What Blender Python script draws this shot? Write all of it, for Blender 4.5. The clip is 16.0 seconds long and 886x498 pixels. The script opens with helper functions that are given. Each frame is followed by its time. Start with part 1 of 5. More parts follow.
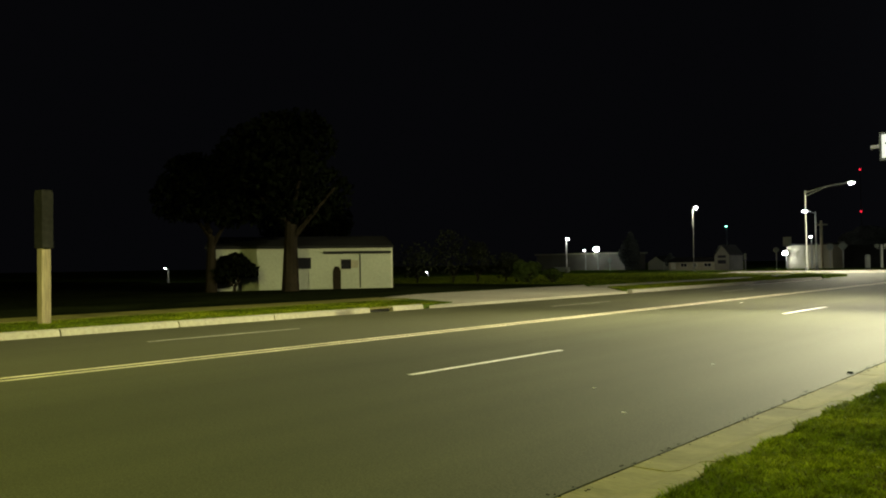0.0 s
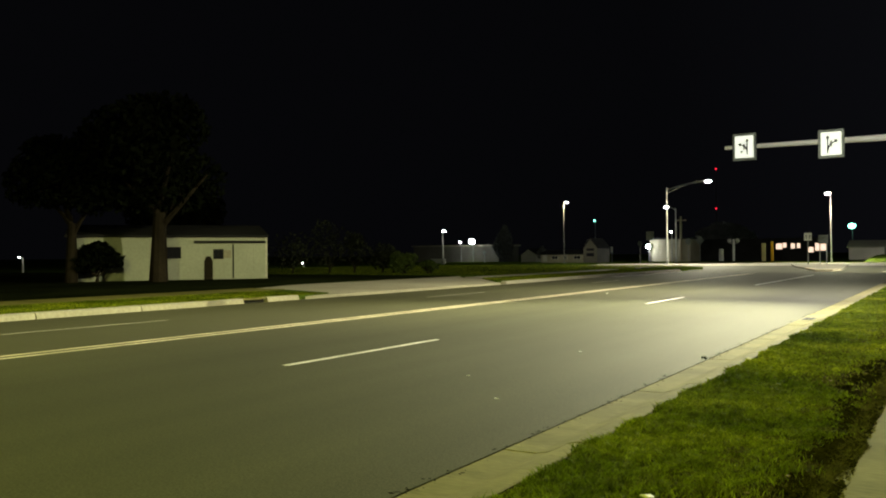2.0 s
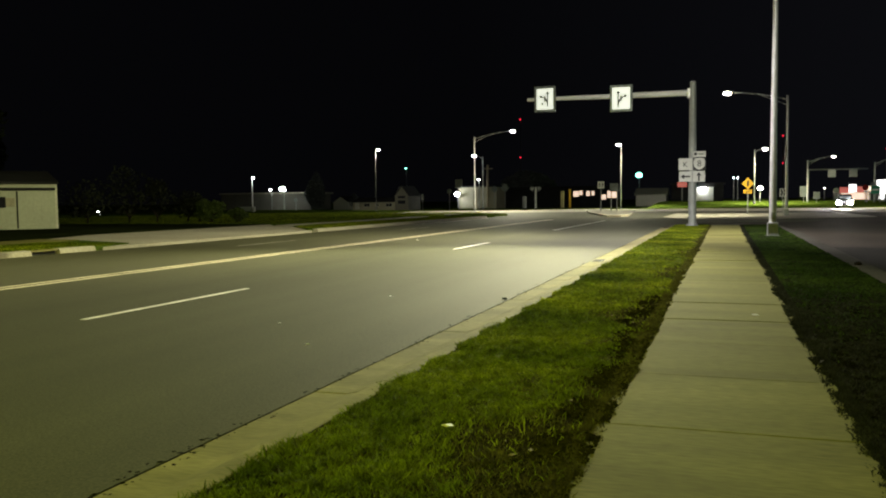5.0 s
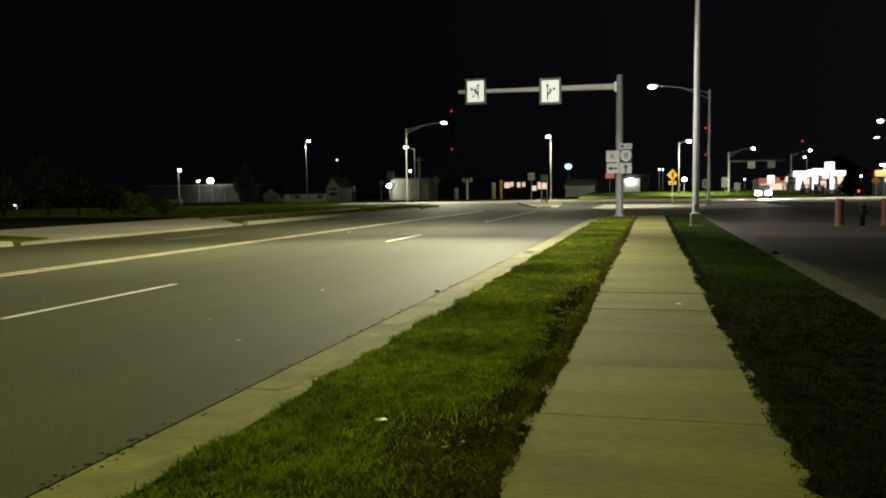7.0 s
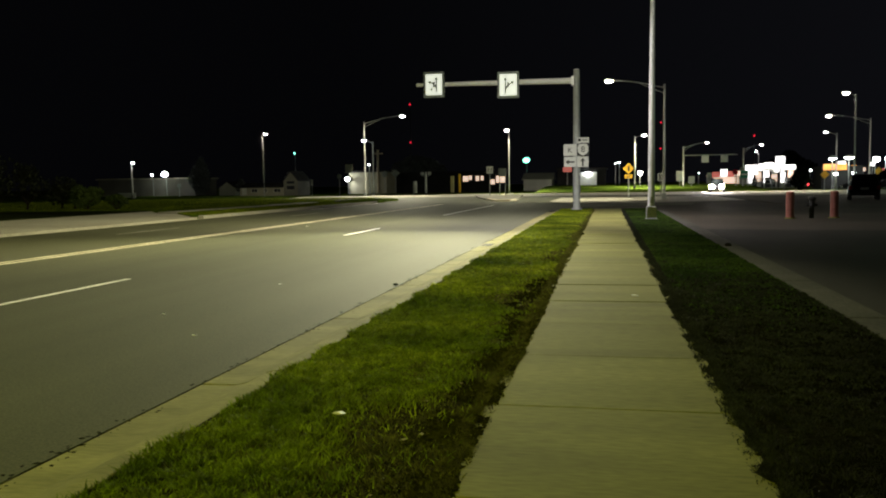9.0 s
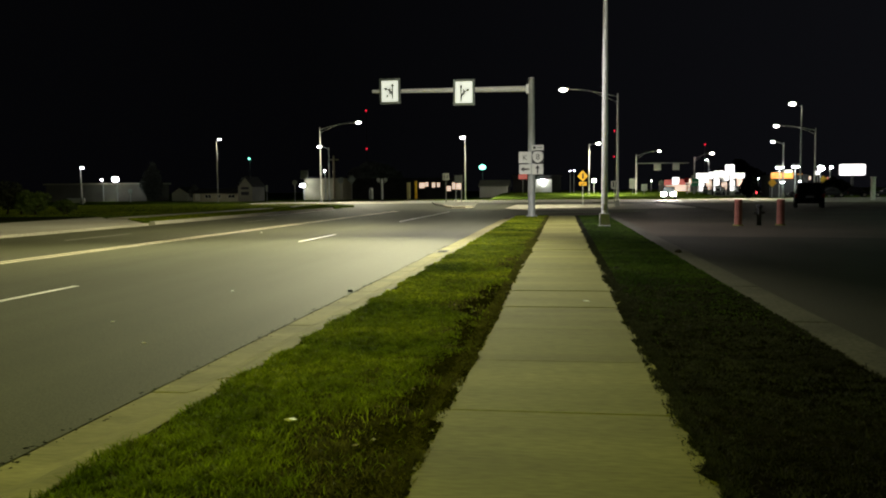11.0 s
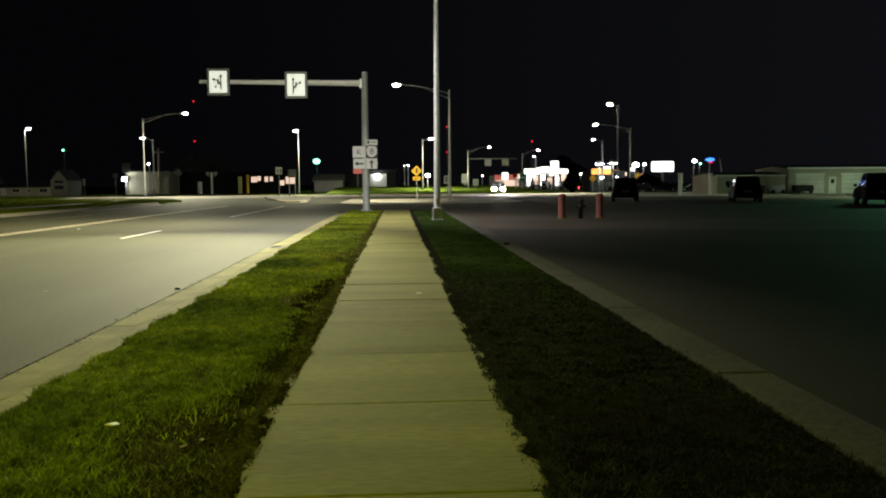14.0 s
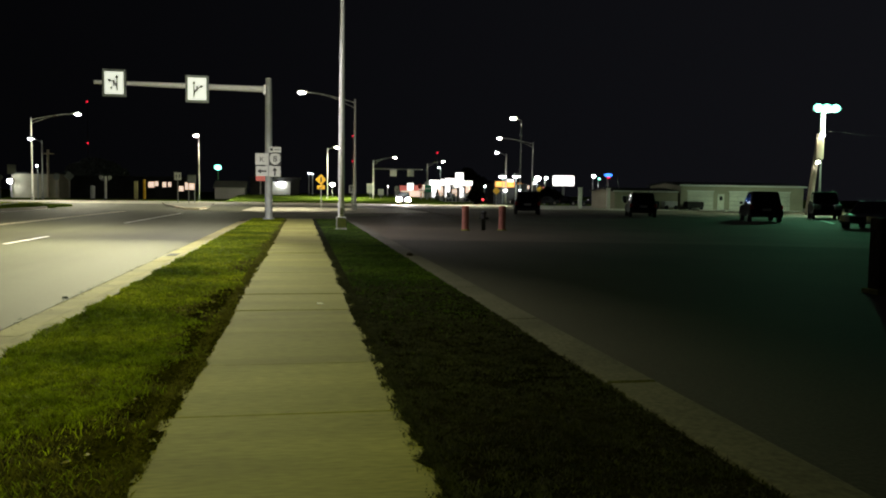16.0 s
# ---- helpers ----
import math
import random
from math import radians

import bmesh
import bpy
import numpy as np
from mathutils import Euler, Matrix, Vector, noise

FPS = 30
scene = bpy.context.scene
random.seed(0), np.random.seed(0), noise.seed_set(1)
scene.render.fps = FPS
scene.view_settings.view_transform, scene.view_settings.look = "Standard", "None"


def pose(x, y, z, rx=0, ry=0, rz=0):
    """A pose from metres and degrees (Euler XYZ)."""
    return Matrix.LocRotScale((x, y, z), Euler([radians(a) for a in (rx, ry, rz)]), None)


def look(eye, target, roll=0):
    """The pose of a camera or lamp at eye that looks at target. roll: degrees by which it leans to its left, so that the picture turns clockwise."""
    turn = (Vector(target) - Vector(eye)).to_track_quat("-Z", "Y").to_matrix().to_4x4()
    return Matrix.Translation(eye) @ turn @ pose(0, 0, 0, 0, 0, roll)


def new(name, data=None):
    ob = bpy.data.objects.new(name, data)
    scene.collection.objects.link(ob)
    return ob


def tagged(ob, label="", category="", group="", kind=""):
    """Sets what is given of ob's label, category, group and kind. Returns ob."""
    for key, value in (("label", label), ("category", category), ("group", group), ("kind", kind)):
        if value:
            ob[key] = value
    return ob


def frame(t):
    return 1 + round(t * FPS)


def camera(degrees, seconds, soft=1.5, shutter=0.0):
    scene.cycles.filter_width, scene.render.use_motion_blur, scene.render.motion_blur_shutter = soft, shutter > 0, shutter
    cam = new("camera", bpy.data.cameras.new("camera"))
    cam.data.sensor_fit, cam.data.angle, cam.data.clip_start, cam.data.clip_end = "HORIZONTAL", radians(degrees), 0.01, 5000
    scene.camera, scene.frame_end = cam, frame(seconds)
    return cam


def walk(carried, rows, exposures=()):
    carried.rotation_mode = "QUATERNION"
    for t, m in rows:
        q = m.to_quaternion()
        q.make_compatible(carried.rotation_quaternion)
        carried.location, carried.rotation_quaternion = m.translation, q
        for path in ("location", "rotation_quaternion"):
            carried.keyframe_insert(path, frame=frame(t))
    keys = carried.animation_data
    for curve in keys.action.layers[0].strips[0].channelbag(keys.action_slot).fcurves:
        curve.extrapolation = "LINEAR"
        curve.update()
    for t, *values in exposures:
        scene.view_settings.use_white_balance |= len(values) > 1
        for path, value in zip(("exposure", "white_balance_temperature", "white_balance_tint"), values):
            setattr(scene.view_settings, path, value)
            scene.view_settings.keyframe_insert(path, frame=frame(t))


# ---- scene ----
cam = camera(57.4, 16.0, soft=2.0)
PATH = [
    (0, (1.44, 0.474, 1.377), (0.126, 1.982, 1.417), -0.9),
    (0.5, (1.435, 0.456, 1.366), (0.17, 2.005, 1.396), -0.9),
    (1, (1.44, 0.454, 1.368), (0.208, 2.029, 1.414), -0.7),
    (1.5, (1.447, 0.444, 1.362), (0.298, 2.081, 1.382), -0.4),
    (2, (1.46, 0.432, 1.358), (0.389, 2.121, 1.373), -0.5),
    (2.5, (1.483, 0.383, 1.345), (0.491, 2.12, 1.344), -0.5),
    (3, (1.488, 0.354, 1.352), (0.569, 2.131, 1.353), -0.6),
    (3.5, (1.503, 0.329, 1.36), (0.692, 2.157, 1.328), -0.1),
    (4, (1.512, 0.312, 1.353), (0.734, 2.153, 1.303), -0.1),
    (4.5, (1.535, 0.304, 1.354), (0.833, 2.175, 1.255), -0.2),
    (4.7, (1.546, 0.306, 1.355), (0.863, 2.182, 1.244), -0.4),
    (7, (1.573, 0.263, 1.384), (1.076, 2.195, 1.242), -0.8),
    (7.5, (1.572, 0.277, 1.383), (1.084, 2.21, 1.227), -1.0),
    (8, (1.565, 0.284, 1.38), (1.111, 2.225, 1.21), -0.7),
    (8.5, (1.564, 0.287, 1.376), (1.141, 2.236, 1.219), -0.9),
    (9, (1.575, 0.279, 1.374), (1.177, 2.232, 1.215), -0.8),
    (9.5, (1.585, 0.246, 1.378), (1.234, 2.209, 1.222), -0.7),
    (9.7, (1.585, 0.237, 1.377), (1.265, 2.205, 1.225), -0.6),
    (11.8, (1.63, 0.247, 1.372), (1.365, 2.225, 1.236), -0.5),
    (12, (1.633, 0.246, 1.369), (1.403, 2.228, 1.237), -0.3),
    (12.5, (1.631, 0.245, 1.361), (1.525, 2.237, 1.215), -0.6),
    (13, (1.638, 0.221, 1.371), (1.595, 2.215, 1.231), -0.6),
    (13.5, (1.642, 0.198, 1.373), (1.707, 2.192, 1.227), -0.4),
    (14, (1.643, 0.188, 1.373), (1.754, 2.179, 1.212), -0.4),
    (14.5, (1.64, 0.189, 1.378), (1.851, 2.172, 1.231), 0.4),
    (15, (1.62, 0.189, 1.37), (1.922, 2.162, 1.238), 0.3),
    (15.5, (1.62, 0.172, 1.373), (1.896, 2.15, 1.271), 0.0),
    (16, (1.67, 0.143, 1.383), (2.015, 2.109, 1.248), 0.8),
]
EXPOSURES = [(0, -0.05), (3.0, -0.08), (4.5, -0.25), (7.0, -0.44), (9.5, -0.46), (13.0, -0.45), (16.0, -0.36)]
walk(cam, [(t, look(eye, target, roll)) for t, eye, target, roll in PATH], EXPOSURES)

# ---- light: night sky, the street lamps' own light and added fill spots ----
world = bpy.data.worlds.new("night_sky")
world.use_nodes = True
world.node_tree.nodes["Background"].inputs[0].default_value = (0.6, 0.62, 0.8, 1)
wn = world.node_tree
glow = wn.nodes.new("ShaderNodeTexCoord")
axes = wn.nodes.new("ShaderNodeSeparateXYZ")
rise_x = wn.nodes.new("ShaderNodeMapRange")  # the town's glow lies to the east
rise_x.inputs["From Min"].default_value, rise_x.inputs["From Max"].default_value = -0.3, 0.7
rise_x.inputs["To Min"].default_value, rise_x.inputs["To Max"].default_value = 0.003, 0.0115
wn.links.new(glow.outputs["Generated"], axes.inputs[0])
wn.links.new(axes.outputs["X"], rise_x.inputs["Value"])
wn.links.new(rise_x.outputs["Result"], wn.nodes["Background"].inputs[1])
scene.world = world


def spot(name, at, to, power, angle=120, colour=(1.0, 0.95, 0.72), size=0.25, blend=1.0):
    d = bpy.data.lights.new(name, "SPOT")
    d.energy, d.color, d.spot_size, d.spot_blend, d.shadow_soft_size = power, colour, radians(angle), blend, size
    ob = new(name, d)
    ob.matrix_world = look(at, to)
    return ob


LAMP = (-2.6, 30.7, 10.0)
WARM, OLIVE = (1.0, 0.95, 0.66), (0.88, 1.0, 0.03)
spot("street_light_near", LAMP, (-5.6, 17.2, 0), 48000, 70, (1.0, 0.96, 0.62))
spot("street_light_near_far_side", LAMP, (-1.6, 31.5, 0), 15500, 125, (1.0, 0.93, 0.98))
spot("street_light_near_across", LAMP, (-17.0, 31.0, 0), 21000, 108, (1.0, 0.93, 0.55))
spot("street_light_near_house", LAMP, (-38.0, 34.0, 1.0), 4000, 34, (0.92, 1.0, 0.5))
spot("street_light_near_far_kerb", LAMP, (-18.5, 11.0, 0), 25000, 48, (1.0, 0.93, 0.45))
spot("street_light_behind", (-2.6, -9.3, 9.9), (-4.4, 5.2, 0), 9000, 70, OLIVE)
# two fill spots added at the unseen lamp, for far kerb and poles
spot("fill_behind_across", (-2.6, -9.3, 9.9), (-20.0, 10.5, 0), 20000, 50, (1.0, 1.0, 0.3))
spot("fill_behind_ahead", (-2.6, -9.3, 9.9), (-1.0, 38.0, 7.2), 40000, 23, (1.0, 0.97, 0.8))
spot("street_light_crossing", (1.75, 70.5, 9.4), (-4, 74, 0), 15000, 132, WARM)
spot("street_light_far_left", (-26.3, 110, 10.4), (-31, 98, 0), 30000, 150, WARM)
spot("street_light_island", (-14, 128.5, 9.3), (-12, 122, 0), 30000, 140, WARM)
spot("street_light_lawn", (7.1, 130.6, 8.0), (7, 134, 0), 26000, 140, WARM)
spot("street_light_lot_edge", (29.2, 111.5, 9.1), (22, 112, 0), 22000, 120, WARM)
spot("lot_flood", (50.6, 69.5, 9.7), (50.3, 74, 0), 32000, 165, (0.72, 1.0, 0.68))
spot("lot_pole_lamp", (49.6, 68.7, 8.3), (49.3, 69.8, 3.0), 900, 100, (1.0, 0.95, 0.75), 0.1)
spot("lot_flood_front", (50.6, 69.0, 9.8), (44, 56, 0), 7500, 96, (0.3, 1.0, 0.5))
spot("lawn_lamp", (-50.4, 118.3, 9.1), (-55, 128, 0), 2600, 155)
spot("yard_flood_light", (-85.9, 147.6, 4.3), (-72, 151, 2.5), 200, 120, (0.95, 1.0, 1.0))
spot("mercury_yard_light", (-17.9, 199, 7.2), (-17.9, 185, 1.5), 16000, 170, (0.45, 1.0, 0.85))
spot("wall_lamp_light", (-48.1, 147.9, 2.6), (-45.5, 151, 2.2), 800, 130, (0.95, 1.0, 1.0))
spot("headlight_beam", (15.5, 109.2, 0.6), (14.0, 98, -0.1), 6000, 40, (1.0, 0.92, 0.85), 0.1)


# ---- materials ----
def mat(name, c, rough=0.8, metal=0.0, big=(0.3, 0.25), fine=(12.0, 0.25), bump=0.3, depth=0.01, spec=0.5, tint=None, rand=0.0, stretch=None, streak=0.0, each=0.0):
    m = bpy.data.materials.new(name)
    m.use_nodes = True
    nt = m.node_tree
    b = nt.nodes["Principled BSDF"]
    b.inputs["Roughness"].default_value, b.inputs["Metallic"].default_value = rough, metal
    b.inputs["Specular IOR Level"].default_value = spec
    tc = nt.nodes.new("ShaderNodeTexCoord")
    src = tc.outputs["Object"]
    if rand:
        ol, add = nt.nodes.new("ShaderNodeObjectInfo"), nt.nodes.new("ShaderNodeVectorMath")
        nt.links.new(src, add.inputs[0])
        nt.links.new(ol.outputs["Location"], add.inputs[1])
        src = add.outputs[0]
    if stretch:
        mp = nt.nodes.new("ShaderNodeMapping")
        mp.inputs["Scale"].default_value = stretch
        nt.links.new(src, mp.inputs["Vector"])
        src = mp.outputs["Vector"]

    def noise_tex(scale, detail):
        n = nt.nodes.new("ShaderNodeTexNoise")
        n.inputs["Scale"].default_value, n.inputs["Detail"].default_value = scale, detail
        nt.links.new(src, n.inputs["Vector"])
        return n.outputs["Fac"]

    def span(fac, amount):
        r = nt.nodes.new("ShaderNodeMapRange")
        r.inputs["From Min"].default_value, r.inputs["From Max"].default_value = 0.3, 0.7
        r.inputs["To Min"].default_value, r.inputs["To Max"].default_value = 1 - amount, 1 + amount
        nt.links.new(fac, r.inputs["Value"])
        return r.outputs["Result"]

    def times(a, bb):
        mm = nt.nodes.new("ShaderNodeMath")
        mm.operation = "MULTIPLY"
        nt.links.new(a, mm.inputs[0])
        nt.links.new(bb, mm.inputs[1])
        return mm.outputs[0]

    nb, nf = noise_tex(big[0], 5), noise_tex(fine[0], 6)
    f = times(span(nb, big[1]), span(nf, fine[1]))
    if streak:
        mp = nt.nodes.new("ShaderNodeMapping")
        mp.inputs["Scale"].default_value = (1.0, 0.02, 1.0)
        nt.links.new(tc.outputs["Object"], mp.inputs["Vector"])
        ns = nt.nodes.new("ShaderNodeTexNoise")
        ns.inputs["Scale"].default_value, ns.inputs["Detail"].default_value = 0.9, 4
        nt.links.new(mp.outputs["Vector"], ns.inputs["Vector"])
        f = times(f, span(ns.outputs["Fac"], streak))
    if rand:
        oi = nt.nodes.new("ShaderNodeObjectInfo")
        r = nt.nodes.new("ShaderNodeMapRange")
        r.inputs["To Min"].default_value, r.inputs["To Max"].default_value = 1 - rand, 1 + rand
        nt.links.new(oi.outputs["Random"], r.inputs["Value"])
        f = times(f, r.outputs["Result"])
    if each:
        ge = nt.nodes.new("ShaderNodeNewGeometry")
        r = nt.nodes.new("ShaderNodeMapRange")
        r.inputs["To Min"].default_value, r.inputs["To Max"].default_value = 1 - each, 1 + each
        nt.links.new(ge.outputs["Random Per Island"], r.inputs["Value"])
        f = times(f, r.outputs["Result"])
    base = nt.nodes.new("ShaderNodeMix")
    base.data_type = "RGBA"
    base.inputs["A"].default_value = (*c, 1)
    base.inputs["B"].default_value = (*(tint or c), 1)
    nt.links.new(nb, base.inputs["Factor"])
    vm = nt.nodes.new("ShaderNodeVectorMath")
    vm.operation = "SCALE"
    nt.links.new(base.outputs["Result"], vm.inputs[0])
    nt.links.new(f, vm.inputs["Scale"])
    nt.links.new(vm.outputs[0], b.inputs["Base Color"])
    if bump:
        bp = nt.nodes.new("ShaderNodeBump")
        bp.inputs["Strength"].default_value, bp.inputs["Distance"].default_value = bump, depth
        nt.links.new(nf, bp.inputs["Height"])
        nt.links.new(bp.outputs["Normal"], b.inputs["Normal"])
    return m


def let_through(m, share):
    """Thin leaves pass part of the light on: a translucent share of the same colour."""
    nt = m.node_tree
    b = nt.nodes["Principled BSDF"]
    tr, mx = nt.nodes.new("ShaderNodeBsdfTranslucent"), nt.nodes.new("ShaderNodeMixShader")
    nt.links.new(b.inputs["Base Color"].links[0].from_socket, tr.inputs["Color"])
    mx.inputs[0].default_value = share
    nt.links.new(b.outputs[0], mx.inputs[1])
    nt.links.new(tr.outputs[0], mx.inputs[2])
    nt.links.new(mx.outputs[0], nt.nodes["Material Output"].inputs["Surface"])


def emit(name, c, strength):
    m = bpy.data.materials.new(name)
    m.use_nodes = True
    b = m.node_tree.nodes["Principled BSDF"]
    b.inputs["Base Color"].default_value = (*c, 1)
    b.inputs["Emission Color"].default_value = (*c, 1)
    b.inputs["Emission Strength"].default_value = strength
    return m


def glass(name, c=(0.02, 0.02, 0.025)):
    m = bpy.data.materials.new(name)
    m.use_nodes = True
    b = m.node_tree.nodes["Principled BSDF"]
    b.inputs["Base Color"].default_value = (*c, 1)
    b.inputs["Roughness"].default_value = 0.12
    b.inputs["Specular IOR Level"].default_value = 0.12
    return m


ASPHALT = mat("asphalt", (0.074, 0.074, 0.043), 0.75, spec=0.2, big=(0.12, 0.18), fine=(60, 0.35), bump=0.35, depth=0.004, tint=(0.06, 0.0605, 0.035), streak=0.1)
LOT = mat("old_asphalt", (0.055, 0.045, 0.029), 0.8, big=(0.25, 0.35), fine=(40, 0.4), bump=0.6, depth=0.008, tint=(0.042, 0.034, 0.023), spec=0.2)
# near lot: the fall-off of lamp light is put into this darker asphalt
LOTDIM = mat("dimmed_lot_asphalt", (0.023, 0.0195, 0.012), 0.85, big=(0.3, 0.35), fine=(30, 0.45), bump=0.6, depth=0.008, tint=(0.017, 0.0148, 0.009), spec=0.2)
CONCRETE = mat("concrete", (0.19, 0.184, 0.053), 0.85, big=(0.8, 0.36), fine=(24, 0.2), bump=0.15, depth=0.004, tint=(0.135, 0.13, 0.038), rand=0.07, stretch=(0.35, 1.6, 1), spec=0.08)
KERB = mat("kerb_concrete", (0.215, 0.198, 0.075), 0.85, stretch=(0.25, 1.4, 0.5), big=(1.6, 0.3), fine=(35, 0.2), bump=0.35, depth=0.004, tint=(0.155, 0.142, 0.054), rand=0.08, spec=0.25)
PALE = mat("pale_concrete", (0.36, 0.34, 0.28), 0.85, big=(0.2, 0.2), fine=(12, 0.15), bump=0.2, spec=0.2)
PAINT_W = mat("white_road_paint", (0.74, 0.72, 0.66), 0.65, big=(1.5, 0.2), fine=(40, 0.25), bump=0.3, depth=0.003)
PAINT_WORN = mat("worn_road_paint", (0.26, 0.25, 0.21), 0.7, big=(1.5, 0.3), fine=(30, 0.4), bump=0.3, depth=0.003)
PAINT_Y = mat("yellow_road_paint", (0.62, 0.55, 0.4), 0.65, big=(1.2, 0.25), fine=(40, 0.3), bump=0.3, depth=0.003)
SOIL = mat("verge_soil", (0.034, 0.029, 0.014), 0.95, big=(1.3, 0.45), fine=(25, 0.5), bump=1.0, depth=0.03, tint=(0.02, 0.02, 0.008), spec=0.0)
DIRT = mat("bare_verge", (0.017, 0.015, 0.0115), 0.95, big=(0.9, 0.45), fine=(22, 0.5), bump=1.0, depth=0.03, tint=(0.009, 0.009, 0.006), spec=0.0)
# weak lamp light on the lot kerb is put into this darker concrete
LOTKERB = mat("dimmed_kerb_concrete", (0.068, 0.065, 0.048), 0.9, big=(1.0, 0.3), fine=(25, 0.3), bump=0.5, depth=0.006, tint=(0.052, 0.05, 0.037), rand=0.1, spec=0.15)
DEADGRASS = mat("brown_grass_blades", (0.105, 0.092, 0.022), 0.8, each=0.5, big=(0.8, 0.4), fine=(8, 0.4), bump=0, tint=(0.06, 0.066, 0.014), spec=0.1)
DARKLAWN = mat("very_dark_lawn", (0.016, 0.02, 0.008), 0.95, big=(0.3, 0.4), fine=(5, 0.4), bump=0.6, depth=0.04, spec=0.0)
LAWN = mat("lawn_turf", (0.05, 0.09, 0.012), 0.95, big=(0.15, 0.4), fine=(6, 0.5), bump=0.8, depth=0.05, tint=(0.075, 0.1, 0.016), spec=0.0)
GRASS = mat("grass_blades", (0.026, 0.092, 0.011), 0.7, each=0.6, big=(0.6, 0.45), fine=(7, 0.4), bump=0, tint=(0.26, 0.275, 0.012), spec=0.04)
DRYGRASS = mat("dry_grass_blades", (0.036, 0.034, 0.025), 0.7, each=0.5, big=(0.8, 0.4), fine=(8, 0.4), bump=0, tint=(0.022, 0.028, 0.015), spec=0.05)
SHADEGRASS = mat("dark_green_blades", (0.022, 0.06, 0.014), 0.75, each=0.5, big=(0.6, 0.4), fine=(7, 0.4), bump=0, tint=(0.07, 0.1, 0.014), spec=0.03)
for m in (GRASS, DRYGRASS, DEADGRASS, SHADEGRASS):
    let_through(m, 0.35)
GALV = mat("galvanised_steel", (0.62, 0.63, 0.61), 0.45, 0.35, big=(1.0, 0.15), fine=(14, 0.12), bump=0.1, stretch=(1, 1, 0.3))
# paler copy of the steel: lamp light on the mast arm is put in
LITGALV = mat("lit_galvanised_steel", (0.88, 0.88, 0.85), 0.5, 0.0, big=(1.0, 0.1), fine=(14, 0.08), bump=0.1)
# darker copy of the steel, for the mast post
DARKGALV = mat("darker_galvanised_steel", (0.34, 0.36, 0.34), 0.55, 0.3, big=(1.0, 0.2), fine=(14, 0.15), bump=0.1, stretch=(1, 1, 0.3))
STEEL = mat("grey_steel", (0.3, 0.31, 0.29), 0.5, 0.5, big=(1.0, 0.15), fine=(14, 0.15), bump=0.1)
SIGN_BACK = mat("sign_back", (0.16, 0.18, 0.16), 0.5, 0.5, bump=0.1)
SIGN_W = mat("white_sheeting", (0.78, 0.8, 0.74), 0.5, big=(1.5, 0.06), fine=(20, 0.04), bump=0)
SIGN_DIM = mat("weathered_white_sheeting", (0.5, 0.51, 0.47), 0.5, big=(1.5, 0.1), fine=(20, 0.08), bump=0)
SIGN_Y = mat("yellow_sheeting", (0.75, 0.42, 0.02), 0.5, big=(1.5, 0.08), fine=(20, 0.05), bump=0)
SIGN_G = mat("green_sheeting", (0.02, 0.28, 0.14), 0.5, bump=0)
BLACK = mat("black_legend", (0.015, 0.016, 0.015), 0.6, bump=0)
# lamp light on the flood pole is put into this pale wood colour
PALEWOOD = mat("lit_pale_wood", (0.5, 0.46, 0.36), 0.85, big=(0.8, 0.2), fine=(9, 0.25), bump=0.4, stretch=(3, 3, 0.3))
WOOD = mat("weathered_wood", (0.3, 0.25, 0.16), 0.85, big=(0.8, 0.25), fine=(9, 0.3), bump=0.5, stretch=(3, 3, 0.3))
YPOST = mat("yellow_post", (0.6, 0.52, 0.27), 0.7, bump=0.1)
SIDING = mat("pale_siding", (0.38, 0.4, 0.31), 0.75, big=(0.3, 0.12), fine=(6, 0.08), bump=0.1)
DIMWALL = mat("grey_brown_wall", (0.12, 0.115, 0.09), 0.85, big=(0.4, 0.2), fine=(8, 0.15), bump=0.2)
BEIGE = mat("tan_block", (0.3, 0.28, 0.2), 0.85, big=(0.4, 0.15), fine=(8, 0.12), bump=0.2)
WHITEWALL = mat("white_wall", (0.6, 0.6, 0.55), 0.8, big=(0.3, 0.12), fine=(6, 0.08), bump=0.1)
DARKROOF = mat("dark_roof", (0.022, 0.022, 0.022), 0.9, big=(0.5, 0.3), fine=(9, 0.3), bump=0.5, spec=0.1)
DOORP = mat("painted_door", (0.5, 0.5, 0.42), 0.6, bump=0.05)
BARK = mat("bark", (0.025, 0.02, 0.014), 0.95, big=(1, 0.4), fine=(14, 0.4), bump=1.0, depth=0.03, stretch=(3, 3, 0.5), spec=0.05)
# leaves near black: the shade of unlit crowns is put into the colour
SHADELEAF = mat("leaves", (0.0045, 0.006, 0.003), 0.7, big=(0.5, 0.5), fine=(3, 0.4), bump=0, tint=(0.0055, 0.007, 0.003), spec=0.0)
GREENLEAF = mat("lit_green_leaves", (0.05, 0.085, 0.02), 0.7, big=(0.5, 0.4), fine=(3, 0.4), bump=0, tint=(0.07, 0.09, 0.02), spec=0.05)
WISPLEAF = mat("grey_green_leaves", (0.04, 0.044, 0.028), 0.8, big=(0.5, 0.5), fine=(3, 0.4), bump=0, tint=(0.02, 0.026, 0.013), spec=0.0, each=0.5)
DIMLEAF = mat("dim_conifer_needles", (0.1, 0.11, 0.105), 0.8, big=(0.5, 0.3), fine=(3, 0.3), bump=0, spec=0.0, each=0.4)
PALELEAF = mat("pale_leaves", (0.16, 0.17, 0.15), 0.7, big=(0.5, 0.3), fine=(3, 0.3), bump=0, spec=0.05)
CARBLACK = mat("dark_car_paint", (0.009, 0.009, 0.01), 0.75, 0.0, spec=0.1, big=(0.5, 0.1), fine=(5, 0.05), bump=0)
